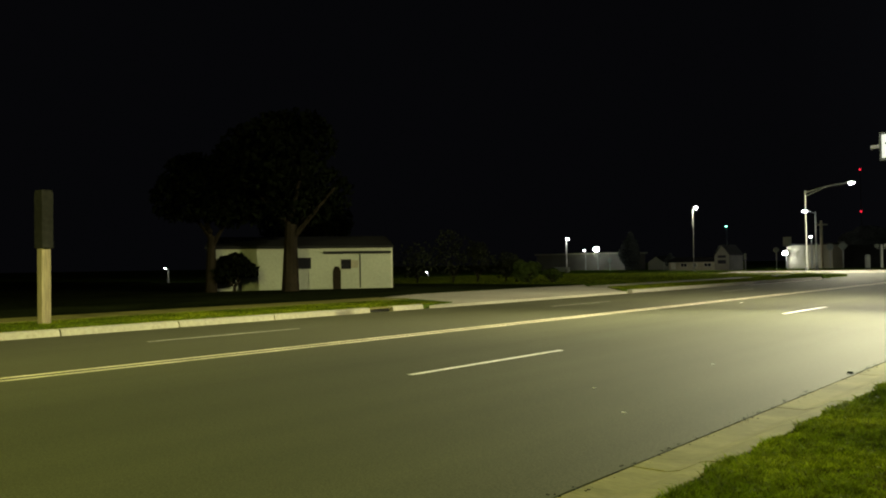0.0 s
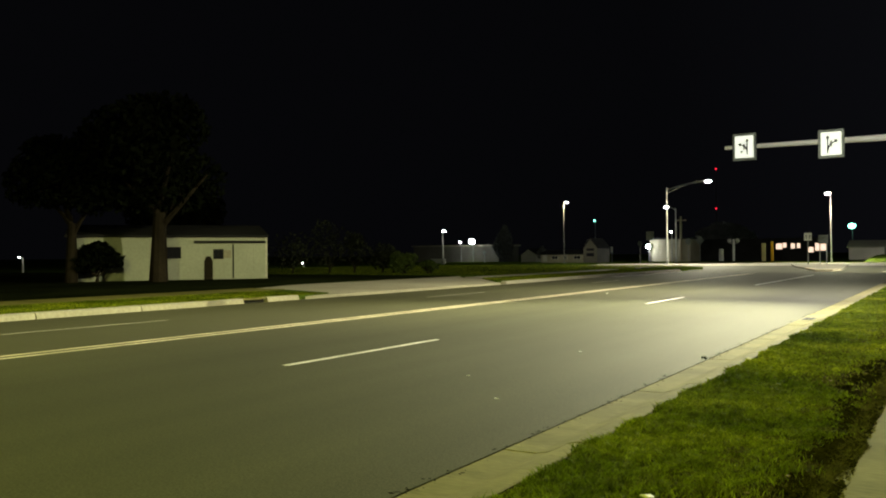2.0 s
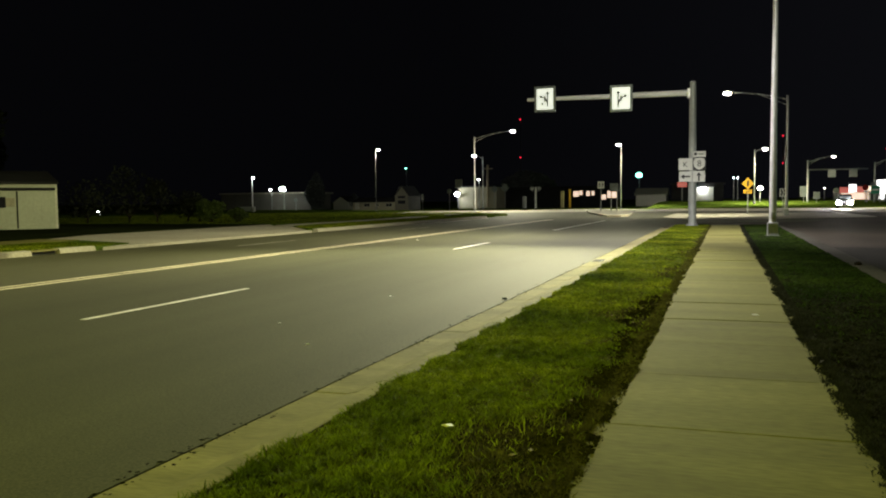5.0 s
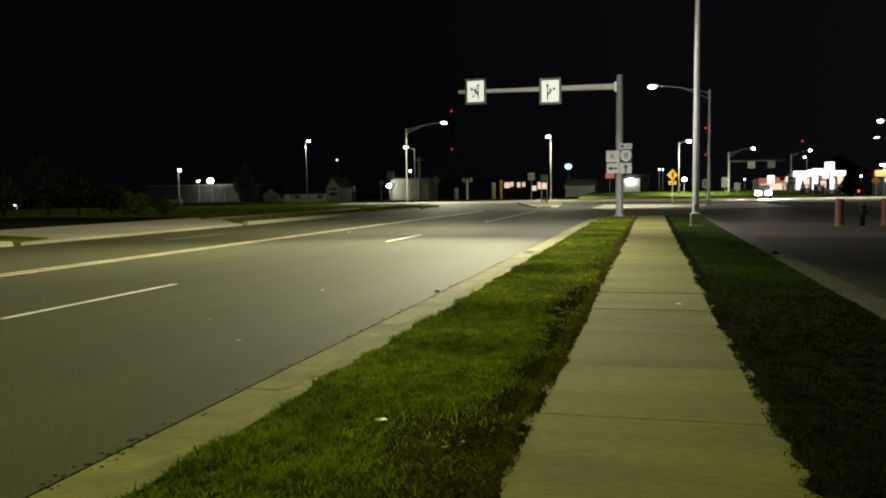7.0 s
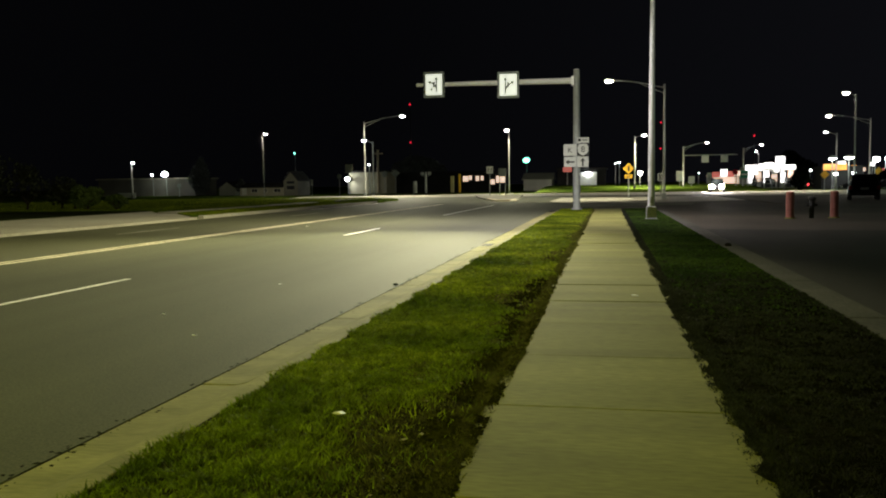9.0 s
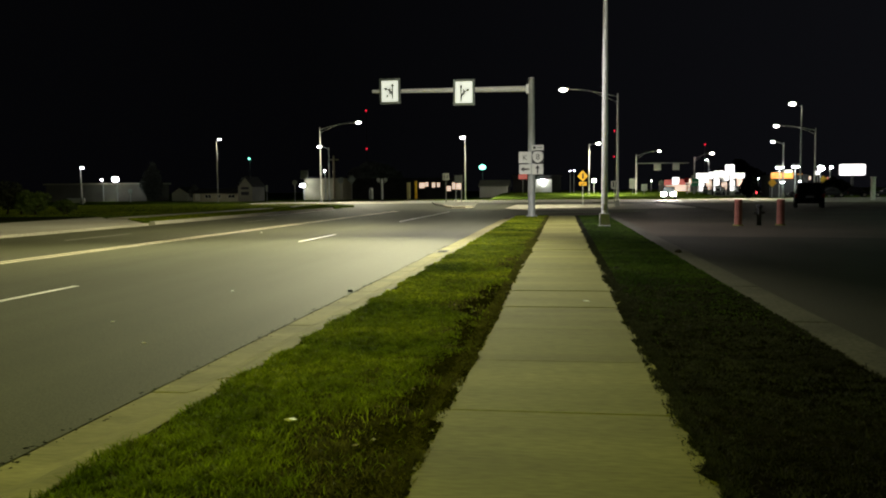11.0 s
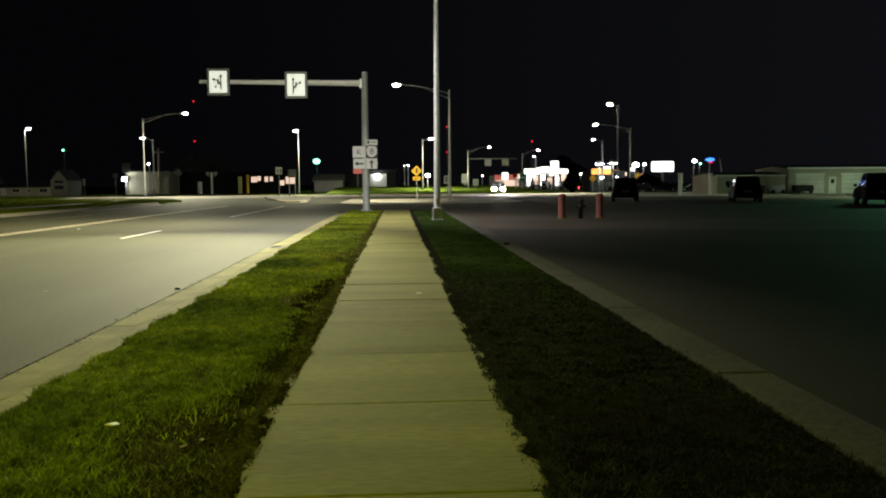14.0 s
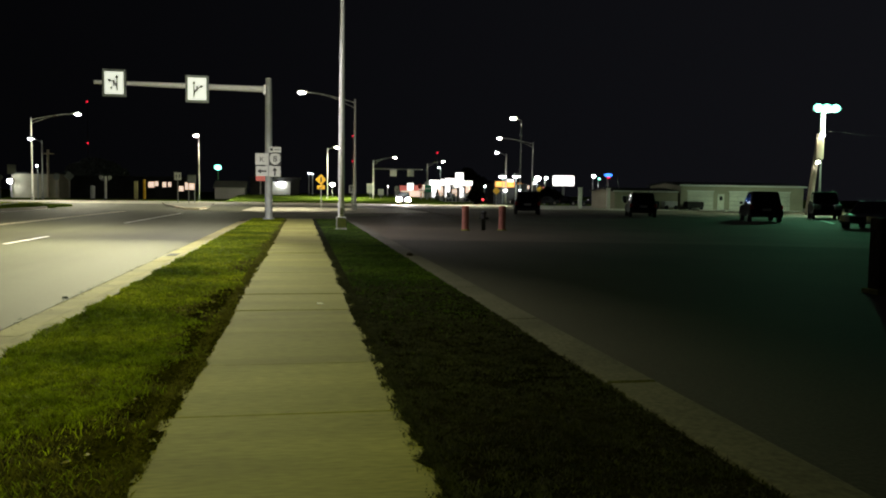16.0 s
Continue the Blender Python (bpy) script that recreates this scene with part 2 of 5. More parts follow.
CARGREY = mat("grey_car_paint", (0.05, 0.055, 0.06), 0.25, 0.3, big=(0.5, 0.1), fine=(5, 0.05), bump=0)
CARWHITE = mat("white_car_paint", (0.5, 0.5, 0.5), 0.3, big=(0.5, 0.1), fine=(5, 0.05), bump=0)
RUBBER = mat("rubber", (0.015, 0.015, 0.015), 0.9, bump=0.2)
CHROME = mat("chrome", (0.6, 0.6, 0.6), 0.2, 1.0, bump=0)
GLASS = glass("dark_glass")
TAIL = mat("red_lens", (0.25, 0.01, 0.01), 0.2, bump=0)
REDPOST = mat("faded_red_paint", (0.25, 0.085, 0.06), 0.6, big=(2, 0.25), fine=(14, 0.2), bump=0.2)
IRON = mat("cast_iron", (0.03, 0.03, 0.028), 0.7, 0.3, bump=0.4)
LITTER = mat("pale_litter", (0.7, 0.7, 0.66), 0.6, bump=0.1)
LAMP_ON = emit("lamp_lens", (1.0, 0.95, 0.78), 120)
LAMP_WHITE = emit("cool_lamp_lens", (0.95, 1.0, 0.98), 90)
LAMP_GREEN = emit("mercury_lamp", (0.25, 1.0, 0.72), 7)
LAMP_RED = emit("red_beacon", (1.0, 0.02, 0.05), 2)
LAMP_BLUE = emit("blue_neon", (0.05, 0.25, 1.0), 3)
SHOP = emit("shop_light", (1.0, 0.97, 0.95), 3.0)
SHOP_PINK = emit("shop_window_glow", (1.0, 0.72, 0.55), 1.3)
SHOP_RED = emit("red_fascia_light", (1.0, 0.25, 0.2), 0.45)
SHOP_ORANGE = emit("orange_fascia_light", (1.0, 0.4, 0.08), 0.8)
HEADLIGHT = emit("headlight", (1.0, 0.92, 0.85), 1500)
TAILLIGHT = emit("tail_light", (1.0, 0.05, 0.06), 8)


# ---- builders ----
def thing(name, at, label, category, group="", rz=0.0, kind=""):
    e = new(name)
    e.matrix_basis = pose(*at, 0, 0, rz)
    e.empty_display_size = 0.2
    return tagged(e, label, category, group, kind)


def part(name, bm, material, parent=None, label=""):
    me = bpy.data.meshes.new(name)
    bmesh.ops.recalc_face_normals(bm, faces=bm.faces[:])
    bm.to_mesh(me)
    bm.free()
    me.materials.append(material)
    ob = new(name, me)
    if parent is not None:
        ob.parent = parent
    if label:
        ob["label"] = label
    return ob


def box(x0, x1, y0, y1, z0, z1, bevel=0.0, bm=None):
    bm = bm or bmesh.new()
    r = bmesh.ops.create_cube(bm, size=1)
    vs = r["verts"]
    for v in vs:
        v.co = Vector(((x0 + x1) / 2 + v.co.x * (x1 - x0), (y0 + y1) / 2 + v.co.y * (y1 - y0), (z0 + z1) / 2 + v.co.z * (z1 - z0)))
    if bevel:
        es = list({e for v in vs for e in v.link_edges})
        bmesh.ops.bevel(bm, geom=es, offset=bevel, segments=2, affect="EDGES", profile=0.5)
    return bm


def tube(p0, p1, r0, r1=None, seg=12, bm=None):
    bm = bm or bmesh.new()
    r1 = r0 if r1 is None else r1
    d = Vector(p1) - Vector(p0)
    m = Matrix.Translation((Vector(p0) + Vector(p1)) / 2) @ d.to_track_quat("Z", "Y").to_matrix().to_4x4()
    bmesh.ops.create_cone(bm, cap_ends=True, segments=seg, radius1=r0, radius2=r1, depth=d.length, matrix=m)
    return bm


def ball(at, r, sub=2, scale=(1, 1, 1), bm=None):
    bm = bm or bmesh.new()
    bmesh.ops.create_icosphere(bm, subdivisions=sub, radius=r, matrix=Matrix.Translation(at) @ Matrix.Diagonal((*scale, 1)))
    return bm


def prism(outline, lo, hi, axis="z", bm=None):
    """A plane outline drawn out from lo to hi along an axis."""
    bm = bm or bmesh.new()

    def at(a, b, h):
        return {"z": (a, b, h), "y": (a, h, b), "x": (h, a, b)}[axis]
    bot = [bm.verts.new(at(a, b, lo)) for a, b in outline]
    top = [bm.verts.new(at(a, b, hi)) for a, b in outline]
    n = len(outline)
    bm.faces.new(bot)
    bm.faces.new(top)
    for i in range(n):
        bm.faces.new((bot[i], bot[(i + 1) % n], top[(i + 1) % n], top[i]))
    return bm


def slab(name, outline, lo, hi, material, label, category):
    ob = part(name, prism(outline, lo, hi), material)
    return tagged(ob, label, category, kind="structure")


def arc(cx, cy, r, a0, a1, n=14):
    return [(cx + r * math.cos(radians(a0 + (a1 - a0) * i / n)), cy + r * math.sin(radians(a0 + (a1 - a0) * i / n))) for i in range(n + 1)]


# ---- ground, road and kerbs ----
RZ = -0.13
bm = bmesh.new()
bmesh.ops.create_grid(bm, x_segments=40, y_segments=40, size=1500)
ground = part("ground", bm, LAWN)
ground.location.z = -0.2
tagged(ground, "dark night-time grassland reaching to the horizon", "ground", kind="structure")
slab("road", [(-17.6, -80), (-1.49, -80), (-1.49, 44)] + arc(8.5, 44, 9.97, 180, 100, 10) + [(12, 84), (12, 96), (-40, 96), (-40, 78), (-22, 78)] + arc(-27.6, 68, 10, 40, 0, 8), -0.19, RZ, ASPHALT, "worn grey asphalt four-lane road with faint stains", "road")
slab("cross_road", [(-38, 96.0), (90, 96.0), (90, 121), (-30, 121), (-42, 112)], -0.19, RZ, PALE, "pale concrete cross road beyond the junction", "road")
slab("crossing_pavement", [(-1.0, 60), (4.4, 60), (12.0, 66), (12.0, 83.9), (-3, 83.9), (-3, 66)], -0.17, RZ + 0.01, PALE, "pale concrete crossing pad at the junction", "pavement")
slab("parking_lot", [(4.2, -80), (110, -80), (110, 90), (12.1, 90), (12.1, 52), (6.2, 43.4), (4.2, 43.4)], -0.19, -0.1, LOT, "dark worn asphalt parking lot", "parking lot")
slab("junction_asphalt", [(-1.45, 44.0), (0.84, 43.3), (4.2, 43.45), (6.1, 43.45), (12.0, 52), (12.0, 66), (-1.45, 66)], -0.19, RZ - 0.012, LOT, "dark asphalt at the end of the sidewalk", "road")
slab("garage_apron", [(12.2, 84), (110, 84), (110, 95.9), (12.2, 95.9)], -0.18, -0.08, PALE, "pale concrete strip before the garages", "pavement")
far_lawn = part("far_lawn", prism([(121.5, -0.19), (121.5, 0.0), (130, 0.35), (142, 0.75), (156, 0.85), (165, -0.1), (165, -0.19)], -9, 24, "x"), LAWN)
tagged(far_lawn, "low grassy rise beyond the cross road, lit by a lamp", "lawn", kind="structure")

# verges and lawns
slab("verge", [(-0.76, -30), (0.84, -30), (0.84, 43.0), (0.2, 44.4), (-0.5, 44.0), (-0.76, 42)], -0.18, -0.004, SOIL, "green grass verge between kerb and sidewalk, bare brown soil along the concrete", "verge")
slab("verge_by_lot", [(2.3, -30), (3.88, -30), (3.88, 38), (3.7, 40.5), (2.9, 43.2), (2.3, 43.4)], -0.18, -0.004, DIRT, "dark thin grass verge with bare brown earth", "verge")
slab("lawn_left", [(-140, -60), (-23.72, -60), (-23.72, 24), (-25.95, 30), (-25.95, 45.5), (-140, 48)], -0.19, 0.0, DARKLAWN, "very dark lawn before the house and trees", "lawn")
slab("lawn_left_far", [(-140, 48.02), (-25.95, 45.55), (-21.2, 45.6), (-22.5, 66), (-25, 77), (-34, 84), (-140, 92)], -0.19, 0.0, LAWN, "mown green lawn beyond the driveway", "lawn")
slab("verge_left", [(-21.7, -60), (-17.85, -60), (-17.85, 21.6), (-18.3, 23.6), (-21.7, 25.0)], -0.18, 0.0, LAWN, "narrow mown grass verge across the road", "verge")
slab("verge_left_far", [(-21.85, 41.4), (-17.95, 36.0), (-17.85, 37.0), (-17.85, 64)] + arc(-27.6, 66, 9.75, 0, 40, 6) + [(-21.85, 68)], -0.18, 0.006, LAWN, "mown grass verge beyond the driveway", "verge")
slab("sidewalk_left_far", [(-23.4, 42.02), (-21.87, 41.42), (-21.87, 62), (-22.6, 66), (-23.8, 65), (-23.4, 61)], -0.18, 0.03, PALE, "pale concrete sidewalk beyond the driveway", "sidewalk")
slab("driveway_apron", [(-17.55, 21.5), (-17.55, 35.7), (-17.95, 35.98), (-21.87, 41.38), (-23.4, 42.0), (-25.9, 45.5), (-25.9, 26), (-21.7, 25.05), (-18.3, 23.7)], -0.175, -0.03, PALE, "pale concrete driveway apron", "driveway")

# ---- sidewalk, kerbs and road paint, piece by piece ----
def piece_mesh(name, bm, material):
    me = bpy.data.meshes.new(name)
    bmesh.ops.recalc_face_normals(bm, faces=bm.faces[:])
    bm.to_mesh(me)
    bm.free()
    me.materials.append(material)
    return me


def pieces(parent, name, me, places):
    for p in places:
        ob = new(name, me)
        ob.parent = parent
        ob.matrix_basis = pose(*p[:3], *(p[3:] or (0, 0, 0)))


rnd = random.Random(4)
sidewalk = tagged(part("sidewalk", box(0.82, 2.36, -30, 43.2, -0.16, -0.05), SOIL), "pale concrete sidewalk of square slabs with grass creeping over its edges", "sidewalk", kind="structure")
me = piece_mesh("paving_slab", box(-0.755, 0.755, -0.752, 0.752, -0.1, 0.0, 0.007), CONCRETE)
pieces(sidewalk, "paving_slab", me, [(1.575, 5.2 + 1.52 * i + 0.76, rnd.uniform(-0.004, 0.004), rnd.uniform(-0.12, 0.12), rnd.uniform(-0.1, 0.1), 0) for i in range(-14, 25)])

sidewalk_left = tagged(part("sidewalk_left", box(-23.7, -21.72, -60, 25.0, -0.16, -0.02), SOIL), "pale concrete sidewalk across the road", "sidewalk", kind="structure")
me = piece_mesh("paving_slab", box(-0.98, 0.98, -1.51, 1.51, -0.05, 0.03, 0.006), CONCRETE)
pieces(sidewalk_left, "paving_slab", me, [(-22.71, 23.4 - 3.04 * i, 0, 0, 0, 0) for i in range(20)])

kerb = tagged(part("kerb", box(-1.44, -0.84, -40, 42, -0.19, -0.15), SOIL), "concrete kerb and gutter in jointed lengths", "kerb", kind="structure")
section = [(-1.47, -0.19), (-1.47, RZ + 0.003), (-1.2, RZ + 0.006), (-1.1, RZ + 0.03), (-1.02, -0.06), (-0.95, -0.02), (-0.88, -0.002), (-0.78, 0.0), (-0.765, -0.01), (-0.765, -0.19)]
me = piece_mesh("kerb_length", prism(section, 0.014, 3.036, "y"), KERB)
pieces(kerb, "kerb_length", me, [(0, 5.9 + 3.05 * i, rnd.uniform(-0.003, 0.003)) for i in range(-12, 12)])

kerb_left = tagged(part("kerb_left", box(-17.83, -17.66, -60, 21.5, -0.19, -0.15), CONCRETE), "pale concrete kerb across the road", "kerb", kind="structure")
section = [(-17.6, -0.19), (-17.6, RZ + 0.01), (-17.64, 0.0), (-17.68, 0.03), (-17.9, 0.03), (-17.9, -0.19)]
me = piece_mesh("kerb_length", prism(section, 0.02, 3.03, "y"), PALE)
pieces(kerb_left, "kerb_length", me, [(0, 14.9 - 3.05 * i, 0) for i in range(20)])
me = piece_mesh("kerb_length", prism(section, 0.02, 1.5, "y"), PALE)
pieces(kerb_left, "kerb_length", me, [(0, 17.2, 0), (0, 19.75, 0)])
me = piece_mesh("kerb_length", prism(section, 0.02, 3.03, "y"), PALE)
pieces(kerb_left, "kerb_length", me, [(0, 36.4 + 3.05 * i, 0) for i in range(10)])
inlet = thing("storm_inlet", (-17.7, 19.2, RZ), "dark storm drain opening in the far kerb", "drain")
part("opening", box(-0.12, -0.06, -0.52, 0.52, 0.0, 0.1), IRON, inlet)
part("lintel", box(-0.2, 0.06, -0.5, 0.5, 0.1, 0.15, 0.01), KERB, inlet)

kerb_lot = tagged(part("kerb_lot", box(3.94, 4.26, -30, 36.5, -0.19, -0.12), CONCRETE), "low concrete kerb between verge and parking lot", "kerb", kind="structure")
me = piece_mesh("kerb_length", box(3.9, 4.3, 0.007, 3.043, -0.19, 0.012, 0.025), LOTKERB)
pieces(kerb_lot, "kerb_length", me, [(0, 14.9 + 3.05 * i, rnd.uniform(-0.004, 0.004)) for i in range(-14, 7)])
bm = bmesh.new()
pts = [(4.06, 36.3), (4.02, 38.5), (3.85, 40.6), (3.3, 42.6), (2.7, 43.5)]
for a, b in zip(pts, pts[1:]):
    d = (Vector(b) - Vector(a)).normalized()
    nrm = Vector((-d.y, d.x)) * 0.17
    prism([(a[0] - nrm.x, a[1] - nrm.y), (b[0] - nrm.x, b[1] - nrm.y), (b[0] + nrm.x, b[1] + nrm.y), (a[0] + nrm.x, a[1] + nrm.y)], -0.19, 0.01, "z", bm)
part("kerb_bend", bm, LOTKERB, kerb_lot)


def stripe(name, x, y0, y1, w, material, label):
    ob = part(name, box(x - w / 2, x + w / 2, y0, y1, RZ - 0.01, RZ + 0.004), material)
    return tagged(ob, label, "road marking", kind="structure")


for i in range(-2, 3):
    stripe("lane_dash", -6.28, 8.6 + 15.24 * i, 12.42 + 15.24 * i, 0.11, PAINT_W, "worn white dashed lane line")
    stripe("lane_dash", -14.4, 9.2 + 15.24 * i, 13.2 + 15.24 * i, 0.11, PAINT_WORN, "faded dashed lane line")
stripe("lane_line", -6.28, 42.7, 57.0, 0.17, PAINT_W, "solid white lane line at the junction")
stripe("centre_line", -10.55, -70, 60, 0.1, PAINT_Y, "faded yellow double centre line")
stripe("centre_line", -10.85, -70, 60, 0.1, PAINT_Y, "faded yellow double centre line")
stripe("edge_line", -17.2, 50, 66, 0.12, PAINT_W, "faded white edge line")

island = tagged(part("splitter_island", prism([(-7.4, 67.6), (-6.5, 68.2), (-6.2, 72), (-8.6, 100), (-14.5, 100), (-11.6, 84)], -0.18, 0.0), PALE), "pale concrete traffic island", "traffic island", kind="structure")
bm = prism([(-7.55, 67.3), (-6.45, 67.9), (-6.1, 70.0), (-6.35, 70.0), (-6.7, 68.3), (-7.4, 67.9), (-9.0, 74.0), (-9.3, 74.0)], -0.17, 0.03)
part("painted_nose", bm, PAINT_Y, island, "yellow painted kerb nose")
slab("grass_island", [(-22.0, 70), (-18.6, 70.5), (-18.2, 76), (-20.5, 80), (-23, 79)], -0.18, 0.06, LAWN, "small grass island with kerb", "traffic island")

drain = thing("gutter_drain", (-1.2, 19.9, RZ), "dark iron drain grate in the gutter", "drain")
part("frame", box(-0.24, 0.24, -0.4, 0.4, -0.03, 0.006), IRON, drain)
for i in range(6):
    part("bar", box(-0.2, 0.2, -0.33 + i * 0.12, -0.27 + i * 0.12, 0.006, 0.016), IRON, drain)
lot_drain = thing("kerb_tuft", (4.05, 18.0, 0.0), "dark weeds growing in a kerb joint", "weeds")

# ---- street lamps ----
def lamp_head(parent, at, way, lens, s=0.78):
    """A flat cobra head along way, with its glowing lens below."""
    a = math.atan2(way[1], way[0])
    m = Matrix.Translation(at) @ Matrix.Rotation(a, 4, "Z")
    bm = box(-0.35 * s, 0.4 * s, -0.17 * s, 0.17 * s, -0.02, 0.13 * s, 0.05 * s)
    bm.transform(m)
    head = part("lamp_head", bm, GALV, parent)
    bm = ball((0.08 * s, 0, -0.02), 0.26 * s, 2, (1.1, 0.8, 0.55))
    bm.transform(m)
    part("lens", bm, lens, head, "glowing lamp lens")


def street_lamp(at, height, arm, lens, label, rise=0.45, r=0.1, s=1.0, double=True, base=True, metal=None):
    t = thing("street_lamp", at, label, "street lamp", "street lamps")
    metal = metal or GALV
    part("pole", tube((0, 0, 0.0), (0, 0, height), r, r * 0.55, 16), metal, t)
    if base:
        # darker steel stands in for the shade low on the pole
        part("base_shroud", box(-r * 1.45, r * 1.45, -r * 1.45, r * 1.45, 0.05, 0.5, 0.03), STEEL, t, "square base cover, shade put into its darker grey")
        part("base_plate", box(-0.22, 0.22, -0.22, 0.22, 0, 0.05, 0.01), STEEL, t)
        part("hand_hole_cover", box(-0.06, 0.06, -r - 0.03, -r + 0.02, 0.6, 0.85, 0.01), STEEL, t)
    ax, ay = arm
    n = 8
    bm = bmesh.new()
    pts = [Vector((ax * i / n, ay * i / n, height - 0.3 + (rise + 0.3) * math.sin(math.pi / 2 * i / n))) for i in range(n + 1)]
    for a, b in zip(pts, pts[1:]):
        tube(a, b, 0.04, 0.035, 8, bm)
    part("arm", bm, metal, t)
    if double:
        part("arm_brace", tube((0, 0, height - 0.75), pts[4], 0.025, 0.02, 8), GALV, t)
    lamp_head(t, (ax, ay, height + rise), arm, lens, s)
    return t


street_lamp((3.15, 30.9, -0.02), 9.9, (-5.75, -0.2), LAMP_ON, "tall galvanised street lamp beside the sidewalk, lamp lit", r=0.125)
street_lamp((3.07, -9.3, -0.02), 9.9, (-5.65, 0), LAMP_ON, "tall galvanised street lamp beside the sidewalk, lamp lit", r=0.125)
street_lamp((6.2, 70.5, -0.1), 9.5, (-4.45, 0), LAMP_ON, "tall galvanised street lamp at the junction, lamp lit", r=0.13, s=1.17)
street_lamp((-31.8, 110, -0.1), 10.4, (5.45, 0), LAMP_WHITE, "tall galvanised street lamp with long arm, lit", rise=0.6, r=0.11, s=1.33)
street_lamp((-35.0, 125, -0.1), 8.4, (-1.3, -0.2), LAMP_WHITE, "short-armed street lamp, lit", rise=0.2, r=0.12, s=1.25, double=False)
street_lamp((-50.95, 118.9, -0.1), 9.5, (0.55, -0.2), LAMP_WHITE, "slim lawn lamp post, lit", rise=0.15, r=0.06, s=1.01, double=False, metal=STEEL)
street_lamp((-13.75, 129, -0.1), 9.7, (-0.3, -0.3), LAMP_ON, "pale street lamp beyond the cross road, lit", rise=0.2, r=0.09, s=1.33, double=False)
street_lamp((5.75, 131, 0.1), 8.4, (1.35, -0.2), LAMP_ON, "short-armed street lamp on the lawn, lit", rise=0.1, r=0.11, s=1.25, double=False)
street_lamp((28.2, 97, -0.1), 10.7, (-1.0, -0.2), LAMP_ON, "tall dark street lamp by the lot, lit", rise=0.15, r=0.1, s=1.30, double=False, metal=STEEL)
street_lamp((34.1, 112, -0.1), 9.1, (-4.85, 0), LAMP_ON, "pale long-armed street lamp by the lot, lit", rise=0.4, r=0.12, s=1.17)
street_lamp((33.5, 125, -0.1), 8.0, (-1.5, -0.2), LAMP_WHITE, "short-armed pale street lamp, lit", rise=0.15, r=0.14, s=0.94, double=False)
street_lamp((-63.6, 103, 0), 4.9, (0.3, -0.2), LAMP_WHITE, "low lamp post beside a white sign, lit", rise=0.1, r=0.12, s=1.01, double=False)
street_lamp((13.4, 135, -0.1), 7.0, (3.5, 0), LAMP_ON, "distant street lamp, lit", rise=0.5, r=0.12, s=0.94)
street_lamp((22.5, 135, -0.1), 6.5, (2.6, 0), LAMP_ON, "distant street lamp, lit", rise=0.5, r=0.15, s=0.94)
street_lamp((31.6, 175, -0.1), 7.0, (-0.4, -0.2), LAMP_WHITE, "distant street lamp, lit", rise=0.3, r=0.15, s=0.86, double=False)

# parking-lot flood lamp on a leaning timber pole
t = thing("flood_light_pole", (49.1, 70, -0.1), "leaning timber pole with bright green-white flood lamps", "light pole")
part("pole", tube((0, 0, 0), (0.85, 0, 7.7), 0.3, 0.24, 14), PALEWOOD, t)
part("mast", tube((1.3, 0.3, 0), (1.3, 0.3, 7.6), 0.11, 0.1, 10), SIGN_BACK, t)
part("mast_top", tube((1.3, 0.3, 7.6), (1.3, 0.3, 9.8), 0.22, 0.2, 12), GALV, t)
part("crossarm", box(0.5, 2.5, 0.2, 0.35, 9.75, 9.9, 0.02), STEEL, t)
for dx in (0.5, 1.4, 2.3):
    f = part("flood_lamp", box(dx - 0.3, dx + 0.3, -0.1, 0.35, 9.85, 10.35, 0.06), STEEL, t)
    part("lens", ball((dx, -0.16, 10.1), 0.47, 2, (1.05, 0.5, 0.8)), LAMP_GREEN, f, "glowing green-white lens")
f = part("small_lamp", tube((0.9, -0.35, 7.55), (0.9, -0.1, 7.7), 0.22, 0.12, 12), STEEL, t)
part("lens", ball((0.9, -0.35, 7.55), 0.2, 2), LAMP_ON, f, "warm glowing lens")
part("meter_box", box(0.35, 1.1, -0.38, -0.2, 5.3, 7.2, 0.03), BEIGE, t)
f = part("lower_lamp", tube((0.45, -0.5, 5.0), (0.45, -0.3, 5.15), 0.16, 0.1, 12), STEEL, t)
part("lens", ball((0.45, -0.5, 5.0), 0.15, 2), LAMP_ON, f, "warm glowing lens")
bm = bmesh.new()
for k in range(10):
    a, b = k / 10, (k + 1) / 10
    tube((1.3 + 28 * a, 0.3 - 14 * a, 8.0 - 4.0 * a * (1 - a)), (1.3 + 28 * b, 0.3 - 14 * b, 8.0 - 4.0 * b * (1 - b)), 0.008, 0.008, 5, bm)
part("wire", bm, IRON, t)


def distant_lamp(at, lens, r, label, category, pole=None):
    t = thing("distant_light" if pole is None else "mast_light", (at[0], at[1], 0), label, category)
    part("pole", tube((0, 0.3, -0.1), (0, 0.3, at[2]), 0.12 if pole is None else pole, 0.06, 8), STEEL, t)
    h = part("lamp_housing", ball((0, 0.1, at[2]), r * 0.5, 1), STEEL, t)
    part("lens", ball((0, -r * 0.3, at[2]), r * 0.45, 2, (1.15, 1, 0.85)), lens, h, "glowing lens")


distant_lamp((-17.9, 200, 7.0), LAMP_GREEN, 1.6, "green-white mercury yard lamp far off", "yard lamp")
distant_lamp((-78.1, 200, 10.0), LAMP_GREEN, 0.5, "green-white mercury yard lamp far off", "yard lamp")
distant_lamp((-88.9, 150, 4.1), LAMP_WHITE, 0.35, "white flood lamp by a far building", "flood lamp")
distant_lamp((-85.9, 150, 4.2), LAMP_WHITE, 1.25, "white flood lamp by a far building", "flood lamp")
distant_lamp((-47.2, 149.2, 2.6), LAMP_WHITE, 0.9, "white lamp beside a white wall", "wall lamp")
